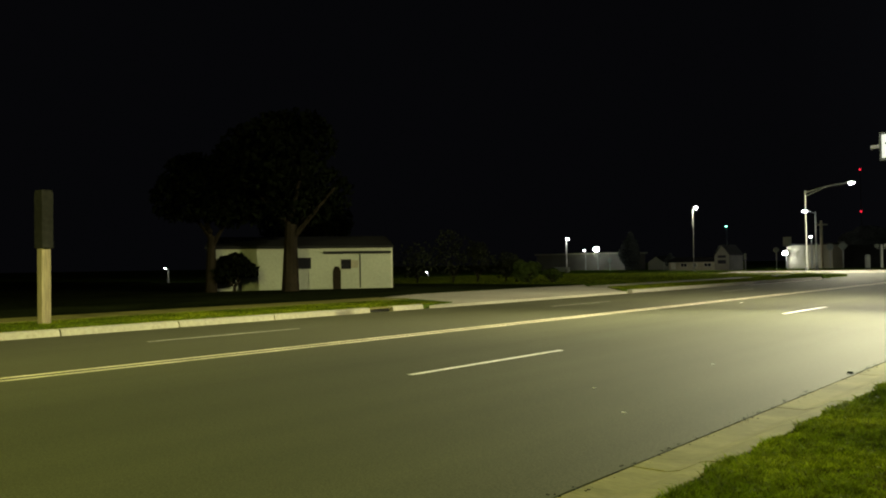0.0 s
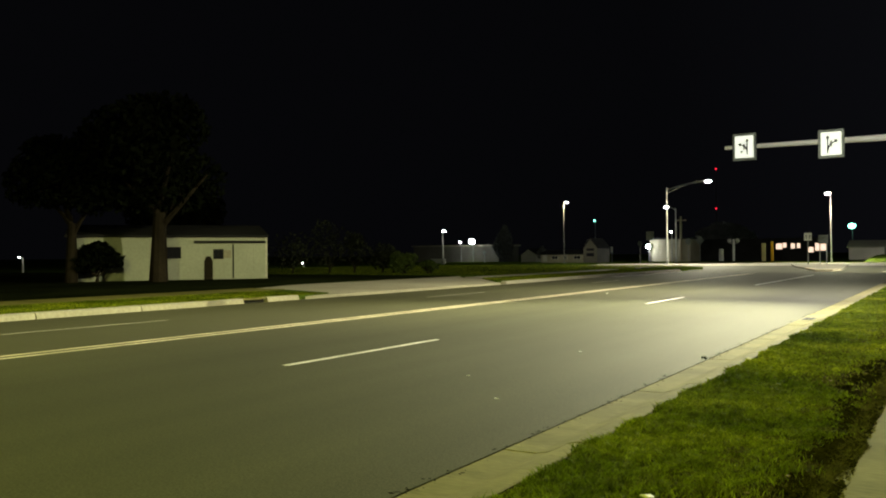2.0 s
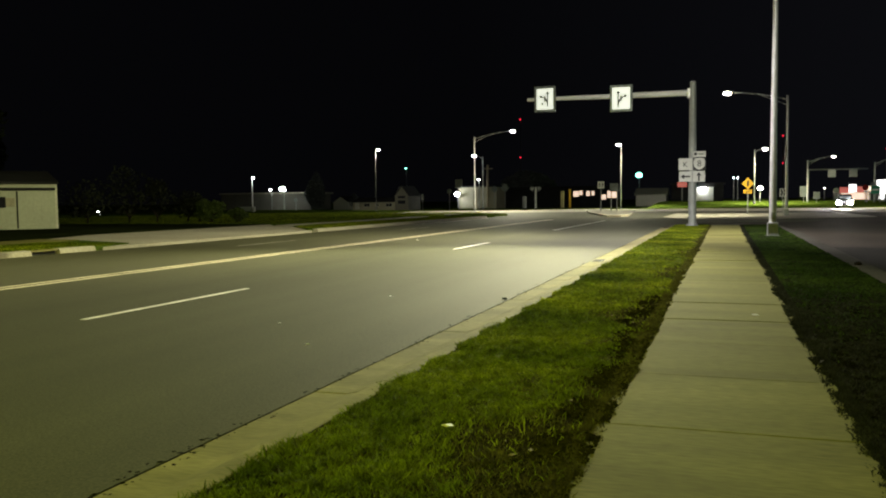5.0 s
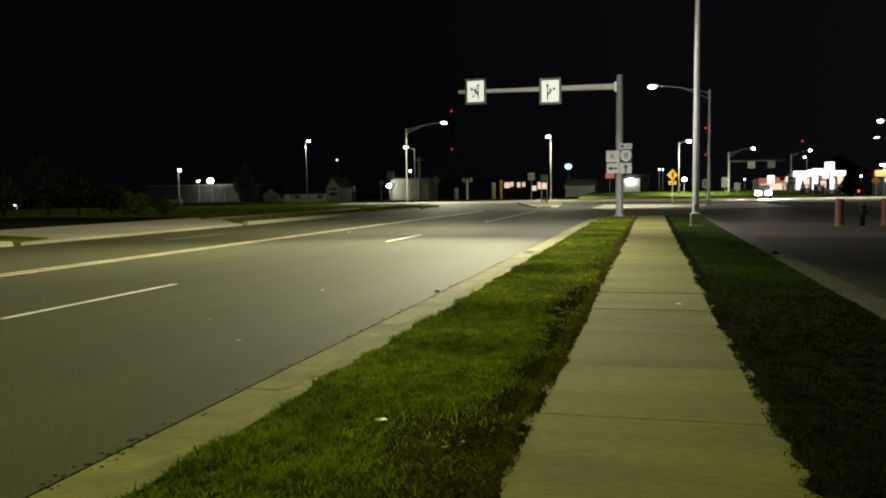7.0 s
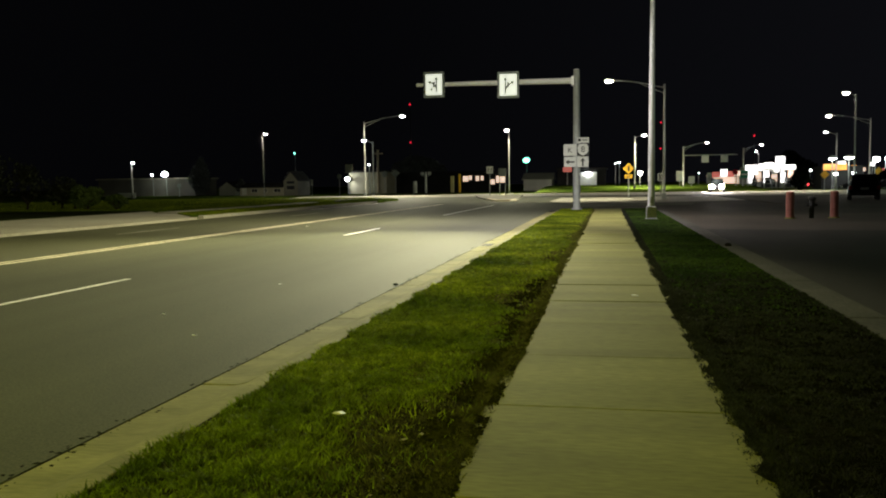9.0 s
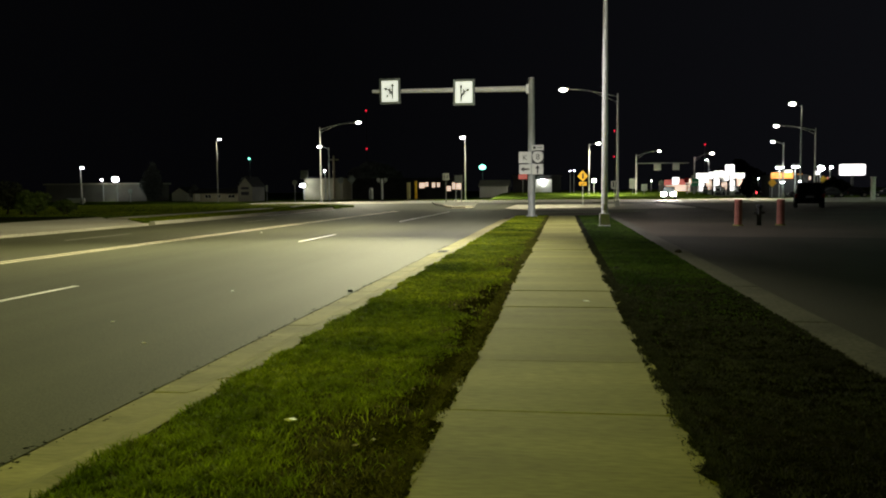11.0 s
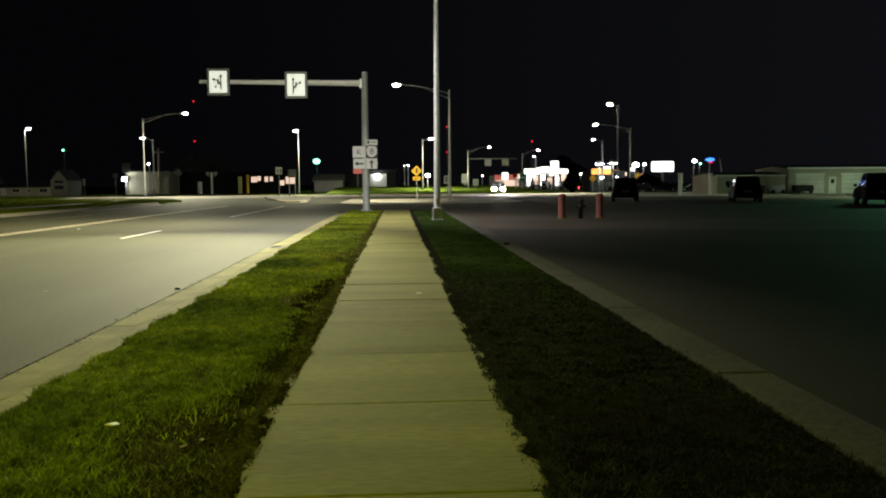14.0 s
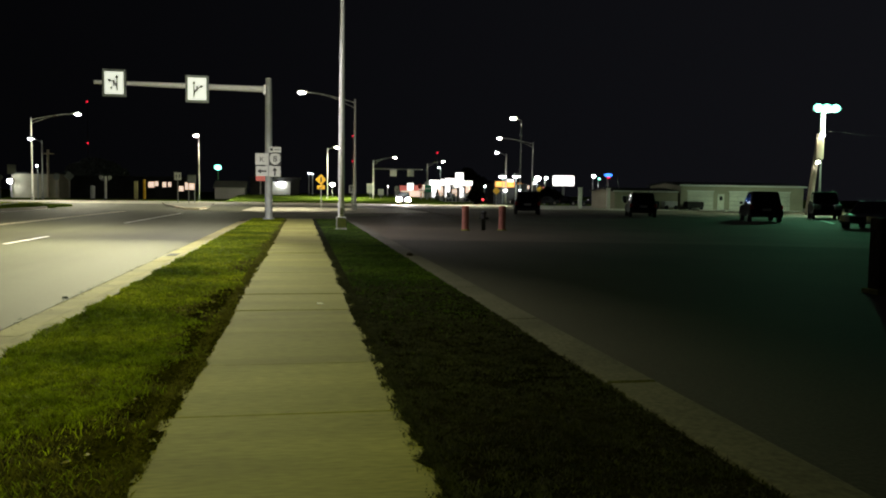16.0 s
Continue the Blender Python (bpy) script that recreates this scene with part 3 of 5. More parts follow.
distant_lamp((-37.2, 130, 4.8), LAMP_WHITE, 0.3, "small white lamp on a pole", "lamp")
distant_lamp((6.9, 140, 2.8), LAMP_ON, 0.75, "warm globe lamp beyond the lawn", "lamp")
distant_lamp((3.1, 160, 5.0), LAMP_WHITE, 0.2, "tiny white lamp far off", "lamp")
distant_lamp((3.8, 160, 5.0), LAMP_WHITE, 0.2, "tiny white lamp far off", "lamp")
distant_lamp((46.2, 120, 4.5), LAMP_WHITE, 0.55, "white lamp by far shops", "lamp")
distant_lamp((47.1, 120, 4.1), LAMP_GREEN, 0.35, "pale blue-green lamp by far shops", "lamp")
distant_lamp((-75.7, 45, 1.5), LAMP_WHITE, 0.16, "small white lamp deep in the yard", "lamp")
distant_lamp((-70.8, 80, 0.5), LAMP_WHITE, 0.18, "tiny white lamp low in the yard", "lamp")
for x, z1, z2 in ((-144.5, 33.5, 62), (38.6, 24.8, 43.3)):
    t = thing("radio_mast", (x, 600, -0.2), "slim radio mast with red beacons", "radio mast")
    part("mast", tube((0, 0, 0), (0, 0, z2 + 1), 0.5, 0.2, 6), STEEL, t)
    for z in (z1, z2):
        part("beacon", ball((0, -0.6, z), 0.62, 2), LAMP_RED, t, "red warning beacon")
t = thing("radio_mast", (101.6, 600, -0.2), "slim radio mast with red beacons", "radio mast")
part("mast", tube((0, 0, 0), (0, 0, 33), 0.5, 0.2, 6), STEEL, t)
part("beacon", ball((0, -0.6, 32.4), 0.62, 2), LAMP_RED, t, "red warning beacon")


# ---- overhead sign mast ----
def text_part(body, size, at, material, parent, name="legend"):
    c = bpy.data.curves.new(name, "FONT")
    c.body, c.size, c.align_x, c.align_y, c.extrude = body, size, "CENTER", "CENTER", 0.004
    tmp = bpy.data.objects.new(name, c)
    scene.collection.objects.link(tmp)
    dg = bpy.context.evaluated_depsgraph_get()
    me = bpy.data.meshes.new_from_object(tmp.evaluated_get(dg))
    bpy.data.objects.remove(tmp)
    me.transform(pose(*at, 90, 0, 0))
    me.materials.clear()
    me.materials.append(material)
    ob = new(name, me)
    ob.parent = parent
    return ob


def arrow(points, w, head, y, parent, material=BLACK):
    """An arrow along a line of points in x and z, with a triangular head."""
    bm = bmesh.new()
    vs = [Vector(p) for p in points]
    for a, b in zip(vs, vs[1:]):
        d = (b - a).normalized()
        n = Vector((-d.y, d.x)) * w / 2
        e = d * w * 0.3
        prism([tuple(a - n - e), tuple(b - n + e), tuple(b + n + e), tuple(a + n - e)], y - 0.006, y, "y", bm)
    d = (vs[-1] - vs[-2]).normalized()
    n = Vector((-d.y, d.x))
    b = vs[-1]
    prism([tuple(b - n * head), tuple(b + d * head * 1.5), tuple(b + n * head)], y - 0.0065, y, "y", bm)
    return part("arrow", bm, material, parent, "black arrow")


mast = thing("sign_mast", (0.06, 41.5, -0.02), "galvanised cantilever mast with a long arm over the road", "sign mast")
part("post", tube((0, 0, 0), (0, 0, 6.96), 0.19, 0.15, 20), DARKGALV, mast)
part("post_cap", ball((0, 0, 6.96), 0.16, 2, (1, 1, 0.4)), GALV, mast)
part("base_plate", box(-0.3, 0.3, -0.3, 0.3, 0, 0.06, 0.01), STEEL, mast)
for a in range(4):
    part("bolt", tube((0.23 * (1 if a % 2 else -1), 0.23 * (1 if a > 1 else -1), 0.05), (0.23 * (1 if a % 2 else -1), 0.23 * (1 if a > 1 else -1), 0.13), 0.03, 0.03, 8), STEEL, mast)
part("flange", box(-0.26, -0.12, -0.2, 0.2, 6.2, 6.66, 0.02), GALV, mast)
part("arm", tube((-0.2, 0, 6.45), (-8.15, 0, 6.52), 0.15, 0.09, 16), LITGALV, mast, "galvanised arm, lamp light put into its pale colour")


def lane_sign(x, z, kind):
    s = thing("lane_sign", (x, 41.3, z), "white illuminated lane-use sign with black arrows in a dark frame", "road sign", "lane signs")
    part("housing", box(-0.55, 0.55, -0.08, 0.06, -0.66, 0.66, 0.03), SIGN_BACK, s, "dark metal frame")
    part("face", box(-0.43, 0.43, -0.095, -0.06, -0.53, 0.53, 0.02), LANE_FACE, s, "white lit face")
    y = -0.1
    if kind == 0:
        arrow([(0.14, -0.36), (0.14, 0.24)], 0.06, 0.1, y, s)
        arrow([(0.13, -0.2), (0.08, -0.04), (-0.02, 0.05), (-0.16, 0.1)], 0.06, 0.1, y, s)
        part("dot", ball((-0.12, y, -0.24), 0.06, 2, (1, 0.1, 1)), BLACK, s, "black dot")
    else:
        arrow([(-0.14, -0.42), (-0.14, 0.24)], 0.06, 0.1, y, s)
        arrow([(-0.13, -0.28), (-0.08, -0.1), (0.02, 0.0), (0.17, 0.09)], 0.06, 0.1, y, s)
    part("bracket", box(-0.05, 0.05, -0.1, 0.3, -0.15, 0.15), STEEL, s)


LANE_FACE = emit("lit_sign_face", (0.95, 1.0, 0.88), 0.8)
lane_sign(-7.13, 6.46, 0)
lane_sign(-3.32, 6.31, 1)


def plate(name, x, y, z, w, h, face, label, category="road sign", group=""):
    s = thing(name, (x, y, z), label, category, group)
    part("panel", box(-w / 2, w / 2, -0.01, 0.01, -h / 2, h / 2, 0.006), face, s)
    return s


yy = 41.28
s = plate("route_marker", -0.26, yy, 2.99, 0.63, 0.57, SIGN_DIM, "white county road marker with a black letter on the mast", group="route markers")
text_part("K", 0.36, (0, -0.02, -0.02), BLACK, s)
s = plate("route_marker", 0.38, yy, 3.0, 0.58, 0.61, BLACK, "white highway shield on black with a black numeral", group="route markers")
part("shield", prism([(-0.2, 0.27), (0, 0.29), (0.2, 0.27), (0.27, 0.1), (0.24, -0.12), (0.12, -0.24), (0, -0.29), (-0.12, -0.24), (-0.24, -0.12), (-0.27, 0.1)], -0.02, -0.005, "y"), SIGN_DIM, s)
text_part("8", 0.42, (0, -0.03, 0), BLACK, s)
s = plate("direction_plate", 0.38, yy, 3.47, 0.58, 0.27, SIGN_DIM, "small white direction plate with faint lettering", group="route markers")
part("lettering_bar", box(-0.24, -0.1, -0.022, -0.005, -0.06, 0.07), BLACK, s)
part("lettering_bar", box(-0.05, 0.22, -0.016, -0.005, -0.035, 0.035), SIGN_BACK, s)
s = plate("arrow_plate", -0.26, yy, 2.4, 0.58, 0.5, SIGN_DIM, "white plate with a black sideways arrow", group="route markers")
arrow([(0.2, 0), (-0.05, 0)], 0.08, 0.12, -0.016, s)
s = plate("arrow_plate", 0.37, yy, 2.4, 0.55, 0.52, SIGN_DIM, "white plate with a black arrow ahead", group="route markers")
arrow([(0, -0.2), (0, 0.03)], 0.08, 0.12, -0.016, s)
part("mounting_bar", box(-0.6, 0.62, -0.2, -0.16, 2.95, 3.02), STEEL, mast)
part("mounting_bar", box(-0.6, 0.62, -0.2, -0.16, 2.4, 2.47), STEEL, mast)


def post_sign(at, h, w, ph, face, label, shape="rect", posts=1, post_mat=STEEL, top=None, name="road_sign"):
    s = thing(name, at, label, "road sign")
    zc = h - ph / 2
    for i in range(posts):
        px = 0 if posts == 1 else (-w * 0.35 if i == 0 else w * 0.35)
        part("post", box(px - 0.05, px + 0.05, 0.01, 0.09, 0, h - 0.05), post_mat, s)
    if shape == "diamond":
        part("panel", prism([(0, zc - w / 2), (w / 2, zc), (0, zc + w / 2), (-w / 2, zc)], -0.02, 0.005, "y"), face, s)
    elif shape == "round":
        part("panel", tube((0, -0.02, zc), (0, 0.005, zc), w / 2, w / 2, 16), face, s)
    elif shape == "octagon":
        part("panel", tube((0, -0.02, zc), (0, 0.005, zc), w / 2, w / 2, 8), face, s)
    else:
        part("panel", box(-w / 2, w / 2, -0.02, 0.005, h - ph, h, 0.006), face, s)
    return s


# ---- signs and posts round the junction ----
s = post_sign((3.48, 77, -0.1), 3.2, 1.02, 1.02, SIGN_Y, "yellow diamond pedestrian warning sign on a post", "diamond")
part("symbol", box(-0.08, 0.08, -0.03, -0.02, 2.45, 2.95), BLACK, s, "black walking symbol")
part("lower_panel", box(-0.35, 0.35, -0.02, 0.005, 1.8, 2.15, 0.01), SIGN_Y, s)
arrow([(0.18, 2.05), (-0.08, 1.93)], 0.06, 0.09, -0.025, s)
s = post_sign((6.85, 85, -0.1), 2.3, 0.62, 0.8, SIGN_W, "black and white chevron sign at the junction")
for k in (-0.13, 0.12):
    part("chevron", prism([(k - 0.1, 2.2), (k + 0.05, 2.2), (k + 0.15, 1.9), (k + 0.05, 1.6), (k - 0.1, 1.6), (k, 1.9)], -0.03, -0.021, "y"), BLACK, s, "black chevron")
s = post_sign((-12, 95, 0), 3.4, 0.75, 0.82, SIGN_W, "white lane sign with black arrows on the island")
arrow([(-0.15, 2.75), (-0.15, 3.05)], 0.07, 0.1, -0.025, s)
arrow([(0.15, 2.75), (0.2, 3.05)], 0.07, 0.1, -0.025, s)
post_sign((-10.5, 95, 0), 3.15, 0.95, 0.95, SIGN_BACK, "grey back of a traffic sign on two posts", posts=2)
post_sign((-43.1, 119, 0), 2.4, 0.35, 0.9, SIGN_DIM, "narrow white marker post", name="marker_post")
post_sign((-65.5, 119, 0), 2.1, 0.75, 0.75, SIGN_BACK, "grey round sign back", "round")
post_sign((-38.65, 119, 0), 3.2, 0.8, 0.8, SIGN_BACK, "grey octagonal sign back", "octagon")
post_sign((-37.1, 119, 0), 4.6, 1.15, 1.3, SIGN_BACK, "tall grey sign back", posts=1)
s = post_sign((-34.5, 130, 0), 3.7, 1.0, 1.0, SIGN_BACK, "grey sign back beside the road", "round")
s = post_sign((-32.7, 130, 0), 4.1, 1.5, 1.5, SIGN_BACK, "grey diamond sign back", "diamond")
s = thing("crossing_beacon", (-27.55, 130, 0), "pale post with two round beacon heads", "crossing beacon")
part("post", tube((0, 0, 0), (0, 0, 3.4), 0.18, 0.16, 10), SIGN_W, s)
for k in (-0.6, 0.6):
    h = part("beacon_head", tube((k, -0.15, 3.2), (k, 0.15, 3.2), 0.3, 0.3, 14), SIGN_DIM, s)
part("bracket", box(-0.6, 0.6, -0.04, 0.04, 2.75, 2.85), SIGN_DIM, s)
s = thing("bollard", (-29.4, 130, 0), "white bollard at the crossing", "bollard")
part("post", tube((0, 0, 0), (0, 0, 1.85), 0.36, 0.34, 12), SIGN_DIM, s)
part("cap", ball((0, 0, 1.85), 0.34, 2, (1, 1, 0.35)), SIGN_DIM, s)
for x, w, m, l in ((-23.15, 0.26, YPOST, "dull yellow timber post"), (-21.95, 0.17, SIGN_Y, "bright yellow marker post")):
    s = thing("marker_post", (x, 130, 0), l, "post", "yellow posts")
    part("post", box(-w, w, -w, w, 0, 2.7 + 0.3 * (w < 0.2), 0.05), m, s)
for x, z, w, h, m, sh in ((12.9, 3.1, 1.1, 1.6, SIGN_BACK, "rect"), (14.7, 2.2, 0.95, 1.1, SIGN_BACK, "rect"), (17.4, 2.8, 0.9, 0.9, SIGN_BACK, "octagon"), (21.3, 3.2, 0.9, 0.9, TAIL, "octagon")):
    post_sign((x, 135, -0.1), z, w, h, m, "traffic sign seen from behind beyond the junction" if m is SIGN_BACK else "dull red octagonal stop sign", sh)
s = post_sign((22.5, 134, -0.1), 3.0, 1.2, 1.2, SIGN_G, "green street sign with pale lettering bars")
part("lettering_bar", box(-0.45, 0.45, -0.03, -0.021, 2.3, 2.5), SIGN_W, s)
post_sign((30.8, 120, -0.1), 2.7, 1.2, 1.2, SIGN_Y, "yellow diamond warning sign by the shops", "diamond")
post_sign((41.5, 133, -0.1), 3.2, 1.3, 1.3, SIGN_Y, "yellow diamond warning sign by the shops", "diamond")
# far cantilever with two sign backs
s = thing("sign_mast", (13.9, 140, -0.1), "distant cantilever mast with two sign panels", "sign mast")
part("post", tube((0, 0, 0), (0, 0, 5.9), 0.16, 0.14, 10), STEEL, s)
part("arm", tube((0, 0, 5.7), (8.5, 0, 5.7), 0.1, 0.08, 8), STEEL, s)
for x in (3.4, 6.4):
    part("panel", box(x - 0.55, x + 0.55, -0.15, -0.05, 4.5, 5.6, 0.02), SIGN_DIM, s)

# steel pipe rail at the edge of the crossroad
s = thing("pipe_rail", (21.2, 133, -0.1), "low steel pipe railing along the road", "railing")
for i in range(6):
    part("rail_post", tube((i * 1.75, 0, 0), (i * 1.75, 0, 1.7), 0.07, 0.07, 8), STEEL, s)
for z in (0.9, 1.7):
    part("rail", tube((0, 0, z), (8.75, 0, z), 0.05, 0.05, 8), STEEL, s)

# post across the road: timber with a dark panel above
s = thing("street_post", (-20.5, 9.64, 0), "pale square timber post carrying a narrow dark sign", "sign post")
part("post", box(-0.14, 0.14, -0.12, 0.12, 0, 2.05, 0.012), WOOD, s)
part("panel", box(-0.24, 0.24, -0.15, 0.15, 1.98, 3.47, 0.02), DARKROOF, s, "dark sign seen edge on")
part("cap", box(-0.2, 0.2, -0.14, 0.14, 3.47, 3.52, 0.01), DARKROOF, s)

# red gate posts and a small standpipe in the lot
for x, y in ((8.36, 33.0), (10.0, 33.3)):
    s = thing("red_bollard", (x, y, -0.1), "faded red steel guard post in the parking lot", "bollard", "red bollards")
    part("post", tube((0, 0, 0), (0, 0, 0.98), 0.15, 0.15, 20), REDPOST, s)
    part("cap", tube((0, 0, 0.98), (0, 0, 1.02), 0.15, 0.13, 20), REDPOST, s)
    part("collar", tube((0, 0, 0), (0, 0, 0.05), 0.21, 0.19, 20), CONCRETE, s)
s = thing("standpipe", (9.2, 33.3, -0.1), "dark low standpipe between the red posts", "standpipe")
part("pipe", tube((0, 0, 0), (0, 0, 0.72), 0.09, 0.09, 14), IRON, s)
part("top", ball((0, 0, 0.74), 0.14, 2, (1, 1, 0.7)), IRON, s)
part("valve", tube((-0.2, 0, 0.5), (0.2, 0, 0.5), 0.05, 0.05, 10), IRON, s)
s = thing("dark_post", (10.75, 11.55, -0.1), "dark timber post with a pale foot in the lot", "post")
part("post", box(-0.14, 0.14, -0.14, 0.14, 0, 1.2, 0.02), BARK, s)
part("foot", box(-0.2, 0.2, -0.2, 0.2, 0, 0.08, 0.02), CONCRETE, s)
for x in (34.9, 38.5):
    s = thing("gate_pier", (x, 94, -0.08), "pale square gate pier by the garages", "pier", "gate piers")
    part("pier", box(-0.2, 0.2, -0.2, 0.2, 0, 2.4, 0.03), DOORP, s)
    part("cap", box(-0.26, 0.26, -0.26, 0.26, 2.4, 2.5, 0.03), DOORP, s)


# ---- buildings ----
def window(parent, x0, x1, z0, z1, y, m=GLASS, frame_mat=DOORP):
    w = part("window", box(x0, x1, y - 0.03, y + 0.02, z0, z1), m, parent)
    bm = bmesh.new()
    for a in ((x0 - 0.06, x1 + 0.06, z0 - 0.06, z0), (x0 - 0.06, x1 + 0.06, z1, z1 + 0.06), (x0 - 0.06, x0, z0, z1), (x1, x1 + 0.06, z0, z1), ((x0 + x1) / 2 - 0.02, (x0 + x1) / 2 + 0.02, z0, z1)):
        box(a[0], a[1], y - 0.07, y + 0.01, a[2], a[3], 0, bm)
    part("frame", bm, frame_mat, w)


def house(at, w, d, h, wall, roof, label, ridge=1.2, over=0.4, rz=0.0, flat=False):
    t = thing("house", at, label, "house", rz=rz)
    part("wall", box(0, w, 0, d, -0.2, h), wall, t)
    if flat:
        part("roof", box(-over, w + over, -over, d + over, h, h + 0.3, 0.03), roof, t)
    else:
        part("roof", prism([(-over, h - 0.02), (d / 2, h + ridge), (d + over, h - 0.02), (d + over, h + 0.12), (d / 2, h + ridge + 0.16), (-over, h + 0.12)], -over, w + over, "x"), roof, t)
        part("gable", prism([(0.02, h), (d / 2, h + ridge - 0.02), (d - 0.02, h)], 0.02, w - 0.02, "x"), wall, t)
    return t


# pale house across the road
ang = math.degrees(math.atan2(37.3 - 28.2, -35.0 + 41.8))
h1 = house((-41.8, 28.2, 0), 11.36, 7.5, 2.58, SIDING, DARKROOF, "long low pale-sided house under dark trees", 0.7, 0.12, ang)
for i in range(28):
    part("siding_panel", box(i * 0.4057 + 0.008, i * 0.4057 + 0.398, -0.02 - 0.002 * (i % 2), 0.0, 0.0, 2.57), SIDING, h1)
part("fascia", box(7.0, 11.3, -0.12, -0.02, 2.2, 2.36), DARKROOF, h1, "dark awning track")
part("trim", box(9.28, 9.36, -0.05, -0.02, 0.05, 2.15), DARKROOF, h1, "dark vertical trim")
part("corner_board", box(11.28, 11.4, -0.06, 0.06, 0, 2.6), DOORP, h1)
part("door_opening", prism([(7.6, 0.0), (8.1, 0.0), (8.1, 1.1), (7.98, 1.4), (7.72, 1.4), (7.6, 1.1)], -0.06, -0.015, "y"), BARK, h1, "dark arched opening")
window(h1, 8.2, 8.68, 1.3, 1.78, -0.03, GLASS, DARKROOF)
window(h1, 5.3, 6.2, 1.35, 1.92, -0.03, GLASS, DARKROOF)
part("shutter", box(8.75, 9.2, -0.06, -0.02, 1.3, 1.78, 0.01), BEIGE, h1)

# garages beyond the lot
g = house((48.4, 95, -0.1), 16.9, 9, 3.0, BEIGE, DARKROOF, "tan block garage with white overhead doors", 0.35, 0.3)
for x0, x1 in ((0.95, 4.4), (6.6, 15.0)):
    d = part("garage_door", box(x0, x1, -0.06, 0.02, 0.0, 2.25), DOORP, g, "pale overhead door")
    for k in range(1, 4):
        part("groove", box(x0, x1, -0.065, -0.055, k * 0.56 - 0.015, k * 0.56 + 0.015), SIGN_BACK, d)
    part("door_frame", box(x0 - 0.12, x1 + 0.12, -0.04, 0.0, 2.25, 2.4), WHITEWALL, g)
part("door", box(5.0, 5.9, -0.06, 0.02, 0, 2.0), DOORP, g, "pale side door")
part("door_pane", box(5.25, 5.65, -0.075, -0.055, 1.2, 1.7), GLASS, g)
part("eave", box(-0.3, 17.2, -0.36, -0.3, 2.92, 3.12), WHITEWALL, g, "pale eave board")
g2 = house((39.9, 95.5, -0.1), 8.4, 8, 2.15, BEIGE, DARKROOF, "low tan wing beside the garage", 0.35, 0.25)
part("eave", box(-0.3, 8.4, -0.32, -0.26, 2.1, 2.28), WHITEWALL, g2, "pale eave board")
window(g2, 1.0, 2.2, 0.9, 1.6, -0.03)
t = thing("antenna", (41.5, 98, 2.15), "thin steel antenna on the roof", "antenna")
part("pole", tube((0, 0, 0), (-0.3, 0, 2.0), 0.05, 0.03, 6), STEEL, t)
for x, w, c in ((43.5, 2.6, CARGREY), (49.5, 2.3, RUBBER), (46.3, 1.8, CARWHITE)):
    t = thing("covered_trailer", (x, 93.6, -0.08), "low dark equipment parked by the garage" if c is not CARWHITE else "low pale trailer parked by the garage", "trailer")
    part("body", box(-w / 2, w / 2, -0.5, 0.5, 0.25, 1.0, 0.15), c, t)
    for k in (-w / 3, w / 3):
        part("wheel", tube((k, -0.55, 0.25), (k, -0.4, 0.25), 0.25, 0.25, 14), RUBBER, t)

# far left
house((-102.5, 152, 0), 22, 9, 3.2, DIMWALL, BEIGE, "long dim building far behind the lawn", flat=True)
t = house((-63.2, 136, 0), 9.2, 6, 1.25, BEIGE, DARKROOF, "low tan building with a pale shallow roof", 0.7, 0.2)
for x0, x1 in ((2.3, 3.4), (4.6, 5.2), (6.6, 7.8)):
    window(t, x0, x1, 0.45, 1.0, -0.03, GLASS, DOORP)
part("door", box(0.4, 1.3, -0.05, 0.02, 0.0, 1.15, 0.01), DOORP, t, "white door")
t = house((-71, 150, 0), 5, 3.3, 1.3, SIDING, DARKROOF, "small pale timber garden shed", 1.1, 0.1, 90)
t = house((-51.6, 134.5, 0), 6, 2.6, 2.3, DIMWALL, DARKROOF, "narrow grey house with a steep gable", 1.7, 0.12, 90)
for z0, z1 in ((0.9, 1.5), (1.9, 2.3)):
    part("window", box(-0.04, 0.02, 0.6, 2.0, z0, z1), GLASS, t)
house((-47.3, 150, 0), 7.6, 8, 3.9, BEIGE, DARKROOF, "white-walled building beside the road", flat=True, over=0.05)
house((-41, 157, 0), 22.0, 9, 3.6, DARKROOF, DARKROOF, "dark low shop with lit windows", flat=True)
for x0, x1, z0, z1 in ((-26.1, -25.1, 1.9, 2.9), (-24.95, -24.4, 2.2, 3.0), (-23.6, -23.0, 2.0, 2.9), (-22.6, -22.1, 2.1, 2.9), (-20.7, -19.9, 1.3, 2.2), (-19.6, -17.9, 1.6, 2.9)):
    t = thing("shop_window", ((x0 + x1) / 2, 156.8, 0), "warm lit shop window", "shop window", "lit shop windows")
    part("pane", box(x0 - (x0 + x1) / 2, x1 - (x0 + x1) / 2, -0.06, 0.2, z0, z1), SHOP_PINK, t)
    part("frame", box(x0 - (x0 + x1) / 2 - 0.1, x1 - (x0 + x1) / 2 + 0.1, -0.02, 0.19, z0 - 0.1, z1 + 0.1), STEEL, t)
t = thing("low_sign", (-64.5, 103, 0), "low white sign on the lawn", "sign")
part("panel", box(-1.35, 1.35, -0.1, 0.1, 0.15, 0.8, 0.03), SIGN_DIM, t)
for k in (-0.9, 0.9):
    part("leg", box(k - 0.08, k + 0.08, -0.06, 0.06, 0, 0.2), WOOD, t)
t = thing("utility_pole", (-41.4, 150, 0), "grey timber utility pole", "utility pole")
part("pole", tube((0, 0, 0), (0, 0, 8.1), 0.25, 0.18, 10), WOOD, t)
part("crossarm", box(-1.0, 1.0, -0.08, 0.08, 7.3, 7.5), WOOD, t)
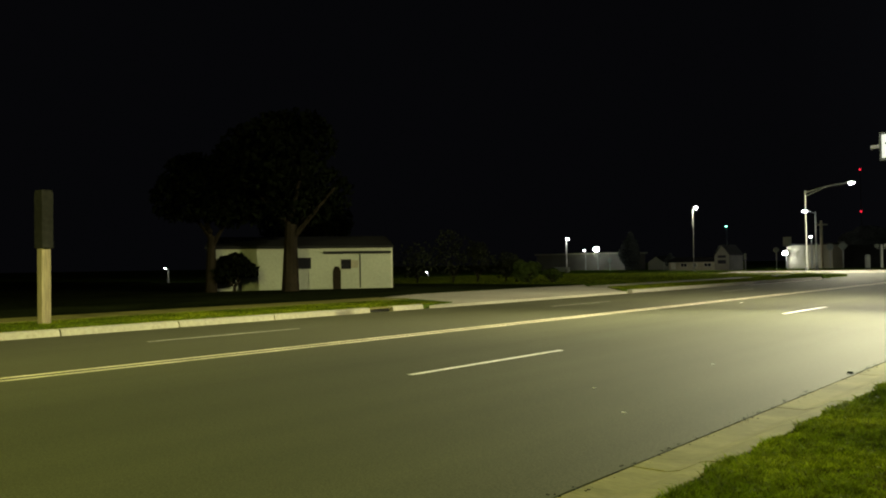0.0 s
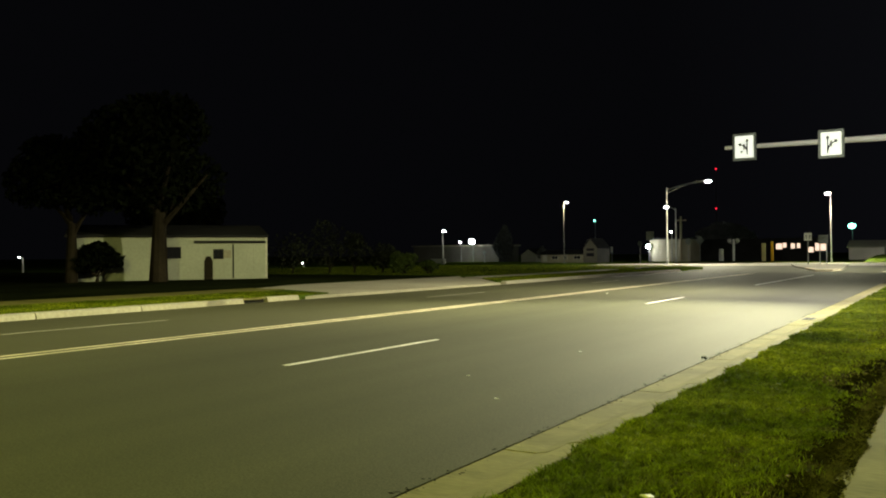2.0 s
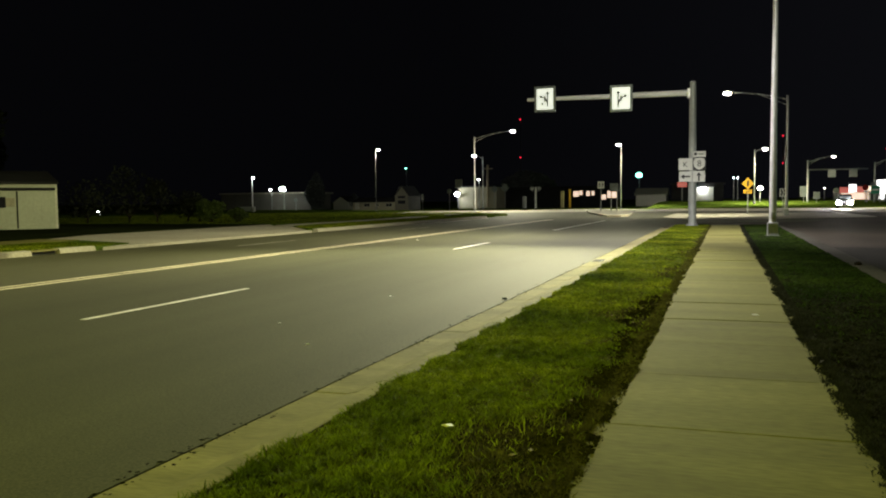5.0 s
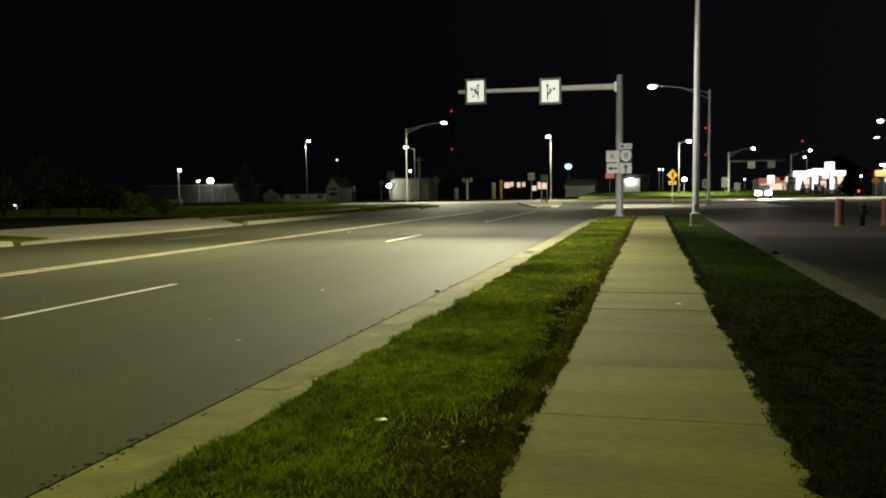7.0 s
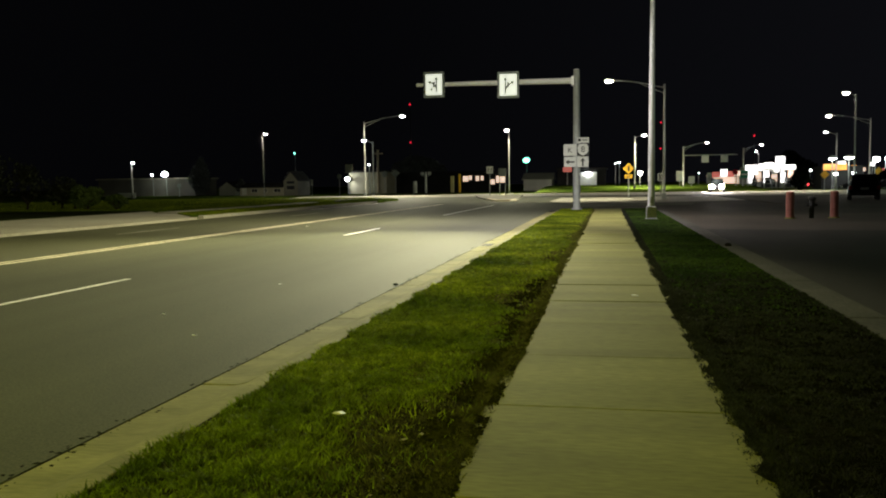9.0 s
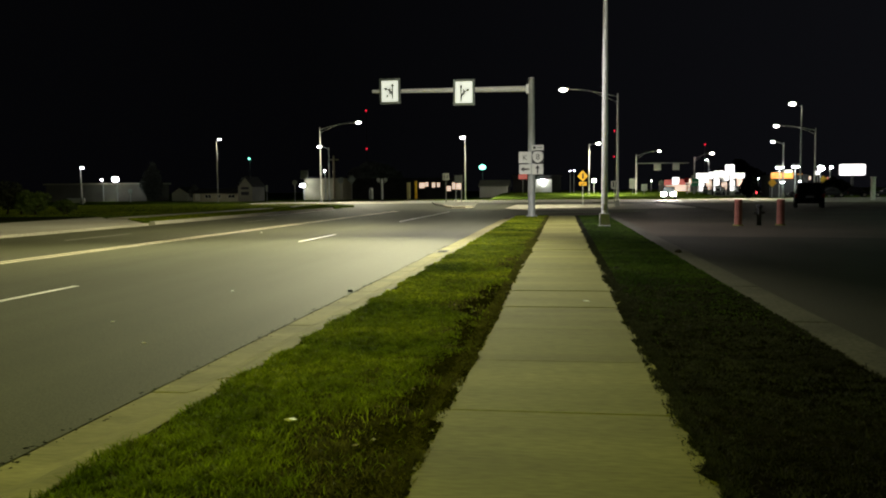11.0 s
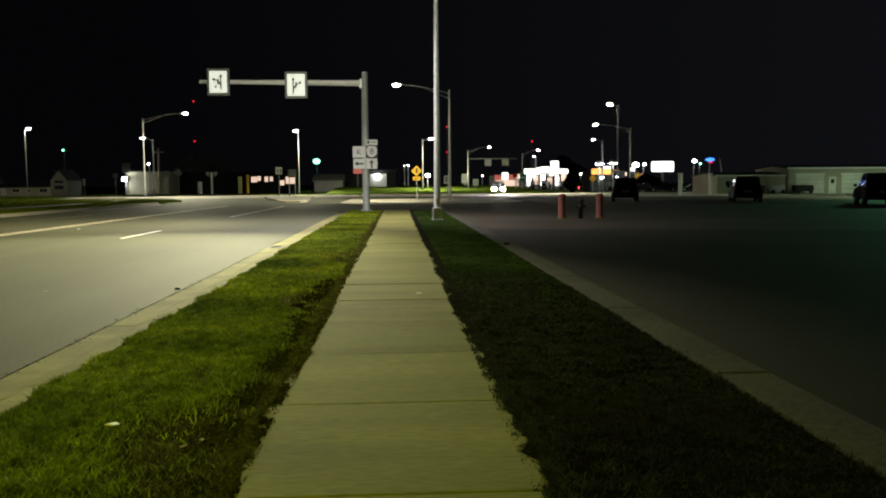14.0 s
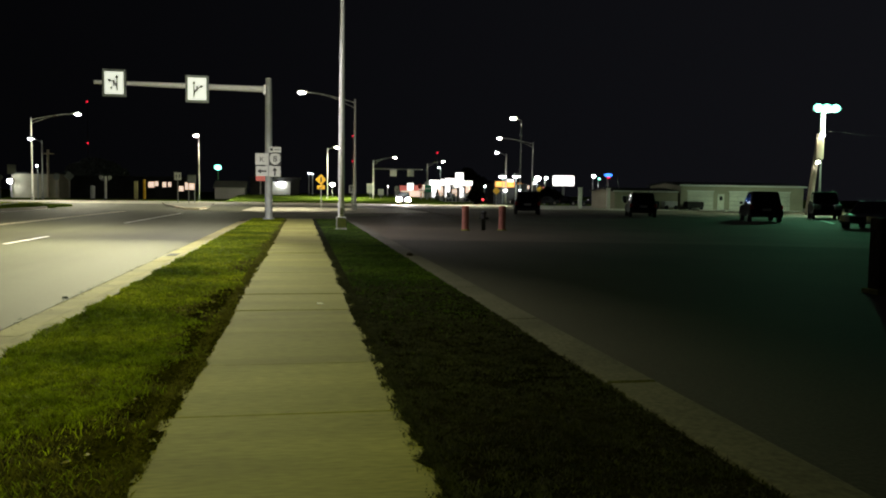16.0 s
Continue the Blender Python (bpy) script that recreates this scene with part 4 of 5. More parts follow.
# ahead
house((-14.8, 162, 0.1), 5.6, 8, 1.95, WHITEWALL, SIDING, "small gabled pale house", 1.2, 0.3)
house((-8.2, 163, 0.1), 9.5, 8, 3.9, DARKROOF, DARKROOF, "dark garage building with a lit bay", flat=True)
t = thing("lit_bay", (-2.3, 162.8, 0.1), "brightly lit white garage bay", "garage door")
part("panel", box(-1.8, 1.8, -0.05, 0.15, 0.3, 3.3), WHITEWALL, t)
part("bay_lamp", box(-0.4, 0.4, -0.5, -0.1, 2.8, 3.2, 0.04), LAMP_WHITE, t, "glowing lamp")
t = thing("red_shop_sign", (-6.2, 162.4, 0.1), "small red lit sign", "shop sign")
part("panel", box(-0.85, 0.85, -0.1, 0.1, 3.4, 4.3, 0.05), SHOP_RED, t)
part("post", box(-0.1, 0.1, 0.1, 0.25, 0, 3.5), STEEL, t)

# shops beyond the junction
t = house((22.3, 172, -0.1), 5.4, 9, 2.4, WHITEWALL, DARKROOF, "low shop with red lit fascia", flat=True, over=0.1)
for x0, x1, z0, z1, m in ((0, 1.5, 2.1, 3.2, SHOP_RED), (1.6, 2.9, 2.3, 3.7, SHOP), (3.0, 4.1, 2.2, 3.3, SHOP_RED), (4.2, 5.4, 2.4, 3.4, SHOP_PINK)):
    part("fascia", box(x0, x1, -0.15, 0, z0, z1, 0.05), m, t, "lit fascia panel")
part("window", box(0.3, 5.0, -0.1, 0.0, 0.8, 2.1), SHOP_PINK, t, "bright shop window")
t = house((29.0, 172, -0.1), 9.0, 9, 4.2, WHITEWALL, DARKROOF, "bright white-lit corner store", flat=True, over=0.2)
for x0, x1, z0, z1 in ((-0.4, 1.9, 2.6, 4.5), (2.1, 2.9, 3.4, 4.7), (3.05, 5.0, 3.7, 4.9), (5.1, 6.6, 3.0, 4.3), (6.7, 9.0, 3.5, 4.4)):
    part("fascia", box(x0, x1, -0.4, -0.2, z0, z1, 0.06), SHOP, t, "white lit fascia panel")
for k in range(6):
    part("window", box(0.1 + k * 1.5, 1.15 + k * 1.5, -0.1, 0.0, 0.9 + 0.3 * (k % 2), 2.5 + 0.4 * (k % 3)), (SHOP, SHOP_PINK, SHOP, SHOP_PINK, SHOP, SHOP_PINK)[k], t, "bright shop window")
    part("pier", box(1.18 + k * 1.5, 1.58 + k * 1.5, -0.2, 0.0, 0, 3.3), DARKROOF, t)
for k, (x, h) in enumerate(((1.0, 1.7), (3.4, 2.0), (4.4, 1.6), (7.4, 1.8))):
    p = thing("fuel_pump", (29.0 + x, 169.5, -0.1), "dark fuel pump before the lit store", "fuel pump", "fuel pumps")
    part("cabinet", box(-0.45, 0.45, -0.3, 0.3, 0, h, 0.05), CARGREY, p)
    part("display", box(-0.3, 0.3, -0.33, -0.29, h - 0.6, h - 0.2, 0.01), SIGN_DIM, p, "pale display panel")
for x, z, r, m in ((38.2, 2.9, 0.3, LAMP_ON), (39.6, 2.2, 0.25, SHOP), (40.6, 3.2, 0.28, LAMP_WHITE), (42.3, 2.4, 0.35, LAMP_ON), (26.9, 3.1, 0.25, LAMP_WHITE), (21.2, 2.3, 0.25, SHOP_PINK), (19.6, 3.0, 0.2, LAMP_ON), (18.4, 2.2, 0.25, SHOP_PINK)):
    distant_lamp((x, 171.0, z), m, r, "small warm lamp along the far street", "lamp")
t = thing("store_sign", (35, 171, -0.1), "white lit pylon sign over the store", "shop sign")
part("panel", box(-0.85, 0.85, -0.2, 0.2, 4.3, 6.1, 0.1), SHOP, t)
part("post", box(-0.12, 0.12, -0.1, 0.1, 0, 4.3), STEEL, t)
t = thing("fuel_canopy", (32.0, 126, -0.1), "orange-lit shop front with bright canopy lamps", "shop")
part("wall", box(0.8, 6.5, 4, 9, 0, 3.4), DARKROOF, t)
part("fascia", box(1.0, 4.2, 3.8, 3.98, 2.8, 3.7), SHOP_ORANGE, t, "orange lit fascia")
for x, z in ((1.3, 4.4), (3.5, 4.5)):
    c = part("canopy_lamp", tube((x, 0, z), (x, 0, z + 0.4), 0.6, 0.4, 18), STEEL, t)
    part("lens", tube((x, 0, z - 0.12), (x, 0, z), 0.55, 0.6, 18), LAMP_WHITE, c, "glowing lens")
    part("canopy_post", tube((x, 0.2, 0), (x, 0.2, z), 0.08, 0.08, 8), STEEL, t)
for x, z, r in ((6.9, 4.2, 0.7), (8.3, 4.3, 0.35), (4.0, 2.3, 0.28), (1.6, 2.2, 0.35)):
    c = part("flood", ball((x, -0.5, z), r * 0.7, 2, (1, 0.3, 0.7)), LAMP_WHITE, t, "white flood lamp")
    part("flood_post", tube((x, 0, 0), (x, 0, z), 0.08, 0.08, 8), STEEL, t)
for x, z, w, m in ((36.6, 3.6, 1.1, SHOP), (38.3, 3.0, 0.8, SHOP_ORANGE), (39.6, 2.6, 0.7, SHOP_PINK), (40.9, 3.4, 0.9, SHOP), (42.6, 2.4, 0.6, SHOP_RED), (35.2, 2.4, 0.6, SHOP_PINK)):
    p = thing("shop_sign", (x, 134, -0.1), "small lit sign along the row of shops", "shop sign", "row of lit signs")
    part("panel", box(-w / 2, w / 2, -0.1, 0.1, z, z + 0.55, 0.06), m, p)
    part("post", box(-0.06, 0.06, -0.05, 0.05, 0, z), STEEL, p)
t = thing("oval_sign", (48.0, 140, -0.1), "white glowing rounded shop sign on a post", "shop sign")
part("panel", box(-2.0, 2.0, -0.25, 0.25, 3.3, 5.1, 0.24), SHOP, t)
part("post", box(-0.2, 0.2, -0.1, 0.1, 0, 3.4), STEEL, t)
t = thing("neon_sign", (48.6, 120, -0.1), "small blue and red neon sign on a pole", "neon sign")
part("tube", ball((0, 0, 4.8), 0.6, 2, (1.2, 0.2, 0.45)), LAMP_BLUE, t, "blue neon")
part("lower_tube", ball((0.1, 0, 4.4), 0.3, 2, (1.1, 0.2, 0.4)), LAMP_RED, t, "red neon")
part("post", tube((0, 0.2, 0), (0, 0.2, 4.6), 0.08, 0.08, 8), STEEL, t)


# painted bay lines in the lot
for x0, y0, x1, y1 in ((38.1, 52.3, 34.1, 45.2), (44.0, 55.0, 40.0, 48.0)):
    d = (Vector((x1, y1)) - Vector((x0, y0))).normalized()
    n = Vector((-d.y, d.x)) * 0.06
    s = part("bay_line", prism([(x0 - n.x, y0 - n.y), (x1 - n.x, y1 - n.y), (x1 + n.x, y1 + n.y), (x0 + n.x, y0 + n.y)], -0.11, -0.096), PAINT_W)
    tagged(s, "worn white parking bay line", "road marking", kind="structure")
s = part("lot_patch", prism([(4.45, -20), (60, -20), (60, 20.5), (19.5, 22.3), (13.0, 24.5), (4.45, 26)], -0.12, -0.096), LOTDIM)
tagged(s, "near lot asphalt up to a straight seam, coloured darker for the weak light", "parking lot", kind="structure")

# ---- vehicles ----
def vehicle(at, rz, paint, label, category="car", suv=True, L=4.7, W=1.85, H=1.75, lights="off", front=False, rack=False):
    """A car with its nose along +y, parts about its base centre."""
    t = thing("parked_car" if lights == "off" else "moving_car", at, label, category, rz=rz)
    hl, hw = L / 2, W / 2
    belt = H * 0.56
    side = [(-hl + 0.05, 0.32), (-hl, 0.6), (-hl + 0.06, belt), (hl - 1.2, belt), (hl - 0.2, belt - 0.18), (hl, 0.62), (hl - 0.06, 0.3)]
    bm = prism(side, -hw, hw, "x")
    bmesh.ops.bevel(bm, geom=bm.edges[:], offset=0.12, segments=3, affect="EDGES", profile=0.6)
    part("body", bm, paint, t)
    if suv:
        cab = [(-hl + 0.1, belt - 0.06), (-hl + 0.42, H - 0.05), (-hl + 0.7, H), (hl - 2.2, H - 0.02), (hl - 1.25, belt - 0.06)]
    else:
        cab = [(-hl + 0.75, belt - 0.06), (-hl + 1.45, H - 0.04), (-hl + 1.8, H), (hl - 2.3, H - 0.02), (hl - 1.35, belt - 0.06)]
    bm = prism(cab, -hw + 0.08, hw - 0.08, "x")
    for v in bm.verts:
        if v.co.z > belt + 0.1:
            v.co.x *= 0.84
    bmesh.ops.bevel(bm, geom=bm.edges[:], offset=0.1, segments=3, affect="EDGES", profile=0.6)
    cabin = part("cabin", bm, paint, t)
    y0, y1 = cab[0][0], cab[1][0]
    bm = bmesh.new()
    zz0, zz1 = belt + 0.08, H - 0.16
    f0, f1 = (zz0 - belt + 0.06) / (H - belt), (zz1 - belt + 0.06) / (H - belt)
    vs = [bm.verts.new(p) for p in ((-hw + 0.25, y0 + (y1 - y0) * f0 - 0.012, zz0), (hw - 0.25, y0 + (y1 - y0) * f0 - 0.012, zz0), (hw - 0.36, y0 + (y1 - y0) * f1 - 0.012, zz1), (-hw + 0.36, y0 + (y1 - y0) * f1 - 0.012, zz1))]
    bm.faces.new(vs)
    bmesh.ops.solidify(bm, geom=bm.faces[:], thickness=0.01)
    part("rear_window", bm, GLASS, cabin)
    for sx in (-1, 1):
        bm = prism([(cab[1][0] + 0.2, zz0), (cab[1][0] + 0.35, zz1), (cab[3][0] - 0.1, zz1), (cab[4][0] - 0.35, zz0)], -0.008, 0.008, "x")
        for v in bm.verts:
            k = (v.co.z - belt) / (H - belt)
            v.co.x += sx * ((hw - 0.08) * (1 - 0.16 * k) + 0.006)
        part("side_window", bm, GLASS, cabin)
        part("mirror", box(sx * (hw + 0.08) - 0.1, sx * (hw + 0.08) + 0.1, hl - 1.65, hl - 1.5, belt + 0.02, belt + 0.18, 0.03), paint, t)
        part("tail_lamp", box(sx * (hw - 0.13) - 0.1, sx * (hw - 0.13) + 0.1, -hl - 0.01, -hl + 0.12, belt - 0.28, belt - 0.02, 0.02), TAILLIGHT if lights == "rear" else TAIL, t, "red tail lamp")
        part("headlamp", box(sx * (hw - 0.3) - 0.24, sx * (hw - 0.3) + 0.28, hl - 0.25, hl + 0.05, belt - 0.46, belt - 0.1, 0.03), HEADLIGHT if lights == "front" else CHROME, t, "headlamp")
        for wy in (-hl + 0.85, hl - 0.9):
            w = part("wheel", tube((sx * (hw - 0.22), wy, 0.34), (sx * (hw + 0.01), wy, 0.34), 0.34, 0.34, 20), RUBBER, t)
            part("rim", tube((sx * (hw - 0.01), wy, 0.34), (sx * (hw + 0.025), wy, 0.34), 0.2, 0.19, 12), CHROME, w)
    part("rear_bumper", box(-hw + 0.06, hw - 0.06, -hl - 0.08, -hl + 0.1, 0.32, 0.52, 0.04), RUBBER, t)
    part("plate", box(-0.26, 0.26, -hl - 0.1, -hl - 0.02, 0.72, 0.87, 0.005), SIGN_DIM, t, "pale plate with no legend")
    part("grille", box(-0.5, 0.5, hl - 0.08, hl + 0.01, 0.45, 0.65, 0.02), RUBBER, t)
    if rack:
        for k in (-0.55, 0.55):
            part("roof_bar", tube((k, -0.9, H + 0.05), (k, 0.5, H + 0.05), 0.025, 0.025, 6), CHROME, t)
    return t


vehicle((19.35, 62.6, -0.1), -14, CARBLACK, "black sport utility car parked with its tail to the road", H=1.8, W=1.95)
vehicle((26.85, 57.8, -0.1), -18, CARBLACK, "black sport utility car parked in the dark lot", H=1.8, W=1.95, rack=True)
vehicle((31.25, 48.8, -0.1), -22, CARBLACK, "black high-roofed car parked in the dark lot", H=1.95, W=2.0)
vehicle((30.9, 37.8, -0.1), 128, CARGREY, "grey saloon car parked with glinting bodywork", suv=False, H=1.45)
vehicle((41.3, 56.5, -0.1), 150, CARBLACK, "dark van with pale roof edge parked under the flood lamp", H=2.1, W=2.0, L=5.2, rack=True)
vehicle((15.7, 112.0, -0.1), 172, CARGREY, "car coming on with blazing headlights", lights="front")
vehicle((33.5, 140.0, -0.1), 0, CARBLACK, "dark car driving away with red tail lights lit", lights="rear", suv=False, H=1.45)
for x, p in ((35.5, CARBLACK), (38.5, CARGREY), (41.5, CARBLACK), (45.6, CARGREY)):
    vehicle((x, 118.0 + (x % 3), -0.1), 80, p, "car parked in a far row by the shops", suv=False, H=1.4)


# ---- trees and bushes ----
def leafy(name, at, h, r, trunk_h, n, leaf, label, size=0.3, squash=1.0, top=0.5, seed=1, category="tree", lobes=9, trunk_r=0.2):
    """A tapered trunk with limbs and a crown of many small leaves in uneven clumps."""
    rr = np.random.RandomState(seed)
    t = thing(name, at, label, category)
    if trunk_h > 0:
        bm = tube((0, 0, -0.1), (0.1, 0, trunk_h), trunk_r * 1.3, trunk_r * 0.8, 10)
        for k in range(6):
            a = k * 1.05 + rr.rand()
            tube((0.05, 0, trunk_h * (0.75 + 0.06 * k)), (r * 0.6 * math.cos(a), r * 0.6 * math.sin(a), trunk_h + (h - trunk_h) * (0.3 + 0.3 * rr.rand())), trunk_r * 0.45, trunk_r * 0.12, 6, bm)
        part("trunk", bm, BARK, t)
    cz, ch = (trunk_h + h) / 2, (h - trunk_h) / 2
    cen = rr.normal(size=(lobes, 3))
    cen /= np.linalg.norm(cen, axis=1)[:, None]
    cen = cen * np.array([r * 0.55, r * 0.55 * squash, ch * 0.55])
    which = rr.randint(0, lobes, n)
    d = rr.normal(size=(n, 3))
    d /= np.linalg.norm(d, axis=1)[:, None]
    rad = (0.45 + 0.55 * rr.rand(n) ** 0.4)[:, None]
    p = cen[which] + d * rad * np.array([r * 0.55, r * 0.55 * squash, ch * 0.55])
    p[:, 0] *= 1 - (1 - top) * np.clip((p[:, 2] / ch + 0.2), 0, 1)
    p[:, 1] *= 1 - (1 - top) * np.clip((p[:, 2] / ch + 0.2), 0, 1)
    p[:, 2] += cz
    p[:, 2] = np.maximum(p[:, 2], 0.05)
    u = rr.normal(size=(n, 3))
    u /= np.linalg.norm(u, axis=1)[:, None]
    v = np.cross(u, rr.normal(size=(n, 3)))
    v /= np.linalg.norm(v, axis=1)[:, None]
    s = size * (0.6 + 0.8 * rr.rand(n))[:, None]
    verts = np.stack([p - u * s, p + v * s * 0.5, p + u * s, p - v * s * 0.5], axis=1).reshape(-1, 3)
    me = bpy.data.meshes.new("crown")
    me.from_pydata(verts.tolist(), [], np.arange(4 * n).reshape(-1, 4).tolist())
    me.materials.append(leaf)
    ob = new("crown", me)
    ob.parent = t
    return t


leafy("tree", (-36.3, 30.2, 0), 10.5, 4.8, 3.9, 9000, SHADELEAF, "dark spreading tree before the pale house", 0.22, seed=2, trunk_r=0.42, top=0.8)
leafy("tree", (-40.0, 27.3, 0), 8.5, 3.2, 3.3, 5000, SHADELEAF, "dark tree with low boughs before the house", 0.2, seed=3, trunk_r=0.28, top=0.8)
leafy("bush", (-39.6, 28.6, 0), 2.4, 1.5, 0.3, 1800, SHADELEAF, "loose shrub against the house wall", 0.2, seed=4, category="bush", trunk_r=0.1)
for k, (x, y, h, r) in enumerate(((-38.6, 50.5, 3.2, 1.5), (-40.3, 49.5, 4.4, 2.0), (-36.6, 51.5, 2.4, 1.6), (-42.8, 48.0, 3.4, 2.1), (-35.2, 51.0, 1.7, 1.4))):
    leafy("shrub", (x, y, 0), h, r, 0.35, 600, WISPLEAF, "tall ragged shrub with thin bare stems beside the driveway", 0.13, seed=50 + k, category="shrub", top=0.8, lobes=14, trunk_r=0.07)
leafy("bush", (-33.5, 50.0, 0), 1.75, 1.15, 0.1, 2200, GREENLEAF, "low green rounded bush on the lawn", 0.1, seed=7, category="bush", top=0.9)
leafy("bush", (-31.9, 51.0, 0), 1.0, 0.8, 0.1, 900, GREENLEAF, "small green bush on the lawn", 0.1, seed=6, category="bush", top=0.9)
leafy("tree", (-62, 52, 0), 10, 5, 2.5, 6000, SHADELEAF, "dark tree deep in the yard", 0.3, seed=8, top=0.7)
leafy("conifer", (-78.5, 150.5, 0), 7.4, 2.3, 0.0, 5000, DIMLEAF, "pale upright conifer far behind the lawn", 0.25, seed=9, top=0.5, lobes=16)
leafy("conifer", (-67.2, 170, 0), 4.6, 2.1, 0.0, 2600, DIMLEAF, "rounded pale bush far behind the lawn", 0.25, seed=10, top=0.6)
leafy("conifer", (-70.5, 152, 0), 3.0, 1.7, 0.0, 1500, DIMLEAF, "small pointed pale bush", 0.25, seed=11, top=0.3)
leafy("tree", (-45.2, 200, 0), 8.6, 6.8, 2.5, 6000, PALELEAF, "broad pale-lit tree far behind the junction", 0.4, seed=12, squash=0.6, top=0.85, lobes=14)
leafy("bush", (40.0, 122.5, -0.1), 3.0, 2.2, 0.2, 1800, SHADELEAF, "dark shrub by the shops", 0.25, seed=13, category="bush")
leafy("bush", (29.5, 128, -0.1), 3.4, 1.6, 0.2, 1500, SHADELEAF, "shrub beneath the shop lights", 0.25, seed=14, category="bush")
leafy("tree", (39.0, 185, -0.1), 7.5, 6, 2, 4000, SHADELEAF, "dark tree behind the store", 0.4, seed=15)


# ---- grass ----
def lumps(x, y, cell, seed):
    """Smooth value noise in 0..1 over cells of the given size."""
    table = np.random.RandomState(seed).rand(257, 257)
    u, v = np.asarray(x) / cell + 1000, np.asarray(y) / cell + 1000
    i, j = np.floor(u).astype(int), np.floor(v).astype(int)
    a, b = u - i, v - j
    a, b = a * a * (3 - 2 * a), b * b * (3 - 2 * b)
    i0, i1, j0, j1 = i % 257, (i + 1) % 257, j % 257, (j + 1) % 257
    return (table[i0, j0] * (1 - a) + table[i1, j0] * a) * (1 - b) + (table[i0, j1] * (1 - a) + table[i1, j1] * a) * b


def blades(name, x0, x1, y0, y1, n, hgt, material, label, density, seed):
    """Many single grass blades on a strip; density(x, y) in 0..1 thins them."""
    rr = np.random.RandomState(seed)
    x, y = rr.uniform(x0, x1, n), y0 + (y1 - y0) * rr.rand(n)
    keep = rr.rand(n) < density(x, y)
    x, y = x[keep], y[keep]
    m = len(x)
    a, h = rr.rand(m) * 2 * math.pi, hgt * (0.4 + 0.7 * rr.rand(m)) * (0.25 + 0.9 * lumps(x, y, 0.07, seed) + 0.7 * lumps(x, y, 0.23, seed + 1))
    far = np.clip(y / 7, 0.75, 4)
    w = 0.0048 * (0.7 + 0.6 * rr.rand(m)) * far
    lean = h * rr.uniform(0.4, 1.5, m)
    b = rr.rand(m) * 2 * math.pi
    base = np.stack([x, y, np.full(m, 0.0 if x1 < -5 else -0.006)], 1)
    side = np.stack([np.cos(a) * w, np.sin(a) * w, np.zeros(m)], 1)
    tip = base + np.stack([np.cos(b) * lean, np.sin(b) * lean, h], 1)
    mid = base + np.stack([np.cos(b) * lean * 0.35, np.sin(b) * lean * 0.35, h * 0.62], 1)
    v = np.stack([base - side, base + side, mid + side * 0.8, mid - side * 0.8, tip], 1).reshape(-1, 3)
    i = np.arange(m) * 5
    quads = np.stack([i, i + 1, i + 2, i + 3], 1).tolist()
    tris = np.stack([i + 3, i + 2, i + 4], 1).tolist()
    me = bpy.data.meshes.new(name)
    me.from_pydata(v.tolist(), [], quads + tris)
    me.materials.append(material)
    return tagged(new(name, me), label, "grass", kind="stuff")


def patch(x, y, s, k):
    return 0.5 + 0.5 * np.sin(x * s + 1.7 * np.sin(y * s * 0.7 + k)) * np.cos(y * s * 1.3 + k)


def worn(x, y):
    """1 where the turf beside the sidewalk is worn to bare clods."""
    strip = np.clip((x - 0.36 - 0.22 * lumps(y, y * 0 + 3.0, 0.9, 60)) / 0.22, 0, 1) * np.clip((14 - y) / 6, 0.15, 1)
    return np.clip(strip * (2.6 * lumps(x, y, 0.42, 61) + 0.9 * lumps(x, y, 0.09, 62) - 1.25), 0, 0.92)


def green_density(x, y):
    edge = np.clip((0.6 + np.clip(0.012 * (y - 5), 0, 0.25) + 0.25 * np.sin(y * 1.1) + 0.12 * np.sin(y * 3.7) - x) / 0.5, 0.06, 1)
    kerb_side = np.clip((x + 0.78 - 0.025 * np.sin(y * 2.9) - 0.025 * np.sin(y * 7.3)) / 0.08, 0, 1)
    tussock = np.clip(0.25 + 1.5 * (lumps(x, y, 0.06, 71) - 0.28) + 0.5 * lumps(x, y, 0.35, 72), np.where(y > 8, 0.5, 0.05), 1)
    return np.clip(edge * kerb_side * tussock * (1 - 0.97 * worn(x, y)), 0, 1)


def dry_density(x, y):
    return np.clip((x + 0.5) / 0.8, 0.1, 0.9) * np.clip(1.6 * lumps(x, y, 0.2, 73) - 0.15, 0.05, 1) * (1 - 0.85 * worn(x, y))


blades("lawn_grass", -62, -20.5, 46.5, 92, 60000, 0.05, GRASS, "mown lawn grass across the road", lambda x, y: np.where(x < -22.6 - 0.02 * (y - 46), 0.6 + 0.4 * patch(x, y, 0.3, 1), 0.0), 8)
blades("verge_left_grass", -21.6, -18.0, 1, 23, 50000, 0.04, GRASS, "short grass verge across the road", lambda x, y: 0.5 + 0.5 * patch(x, y, 1.1, 5), 9)
blades("verge_left_far_grass", -21.7, -18.0, 38, 64, 40000, 0.05, GRASS, "short grass verge beyond the driveway", lambda x, y: np.where(x > -18.0 - (y - 36) * 0.72, 0.5 + 0.5 * patch(x, y, 1.1, 6), 0.0), 10)
blades("verge_grass", -0.82, 0.84, -4, 9, 330000, 0.042, GRASS, "short green verge grass", green_density, 1)
blades("verge_grass_far", -0.82, 0.84, 9, 43, 300000, 0.04, GRASS, "short green verge grass", green_density, 11)
blades("dry_verge_grass", -0.75, 0.92, -4, 9, 200000, 0.024, DEADGRASS, "dead brown grass along the sidewalk", dry_density, 2)
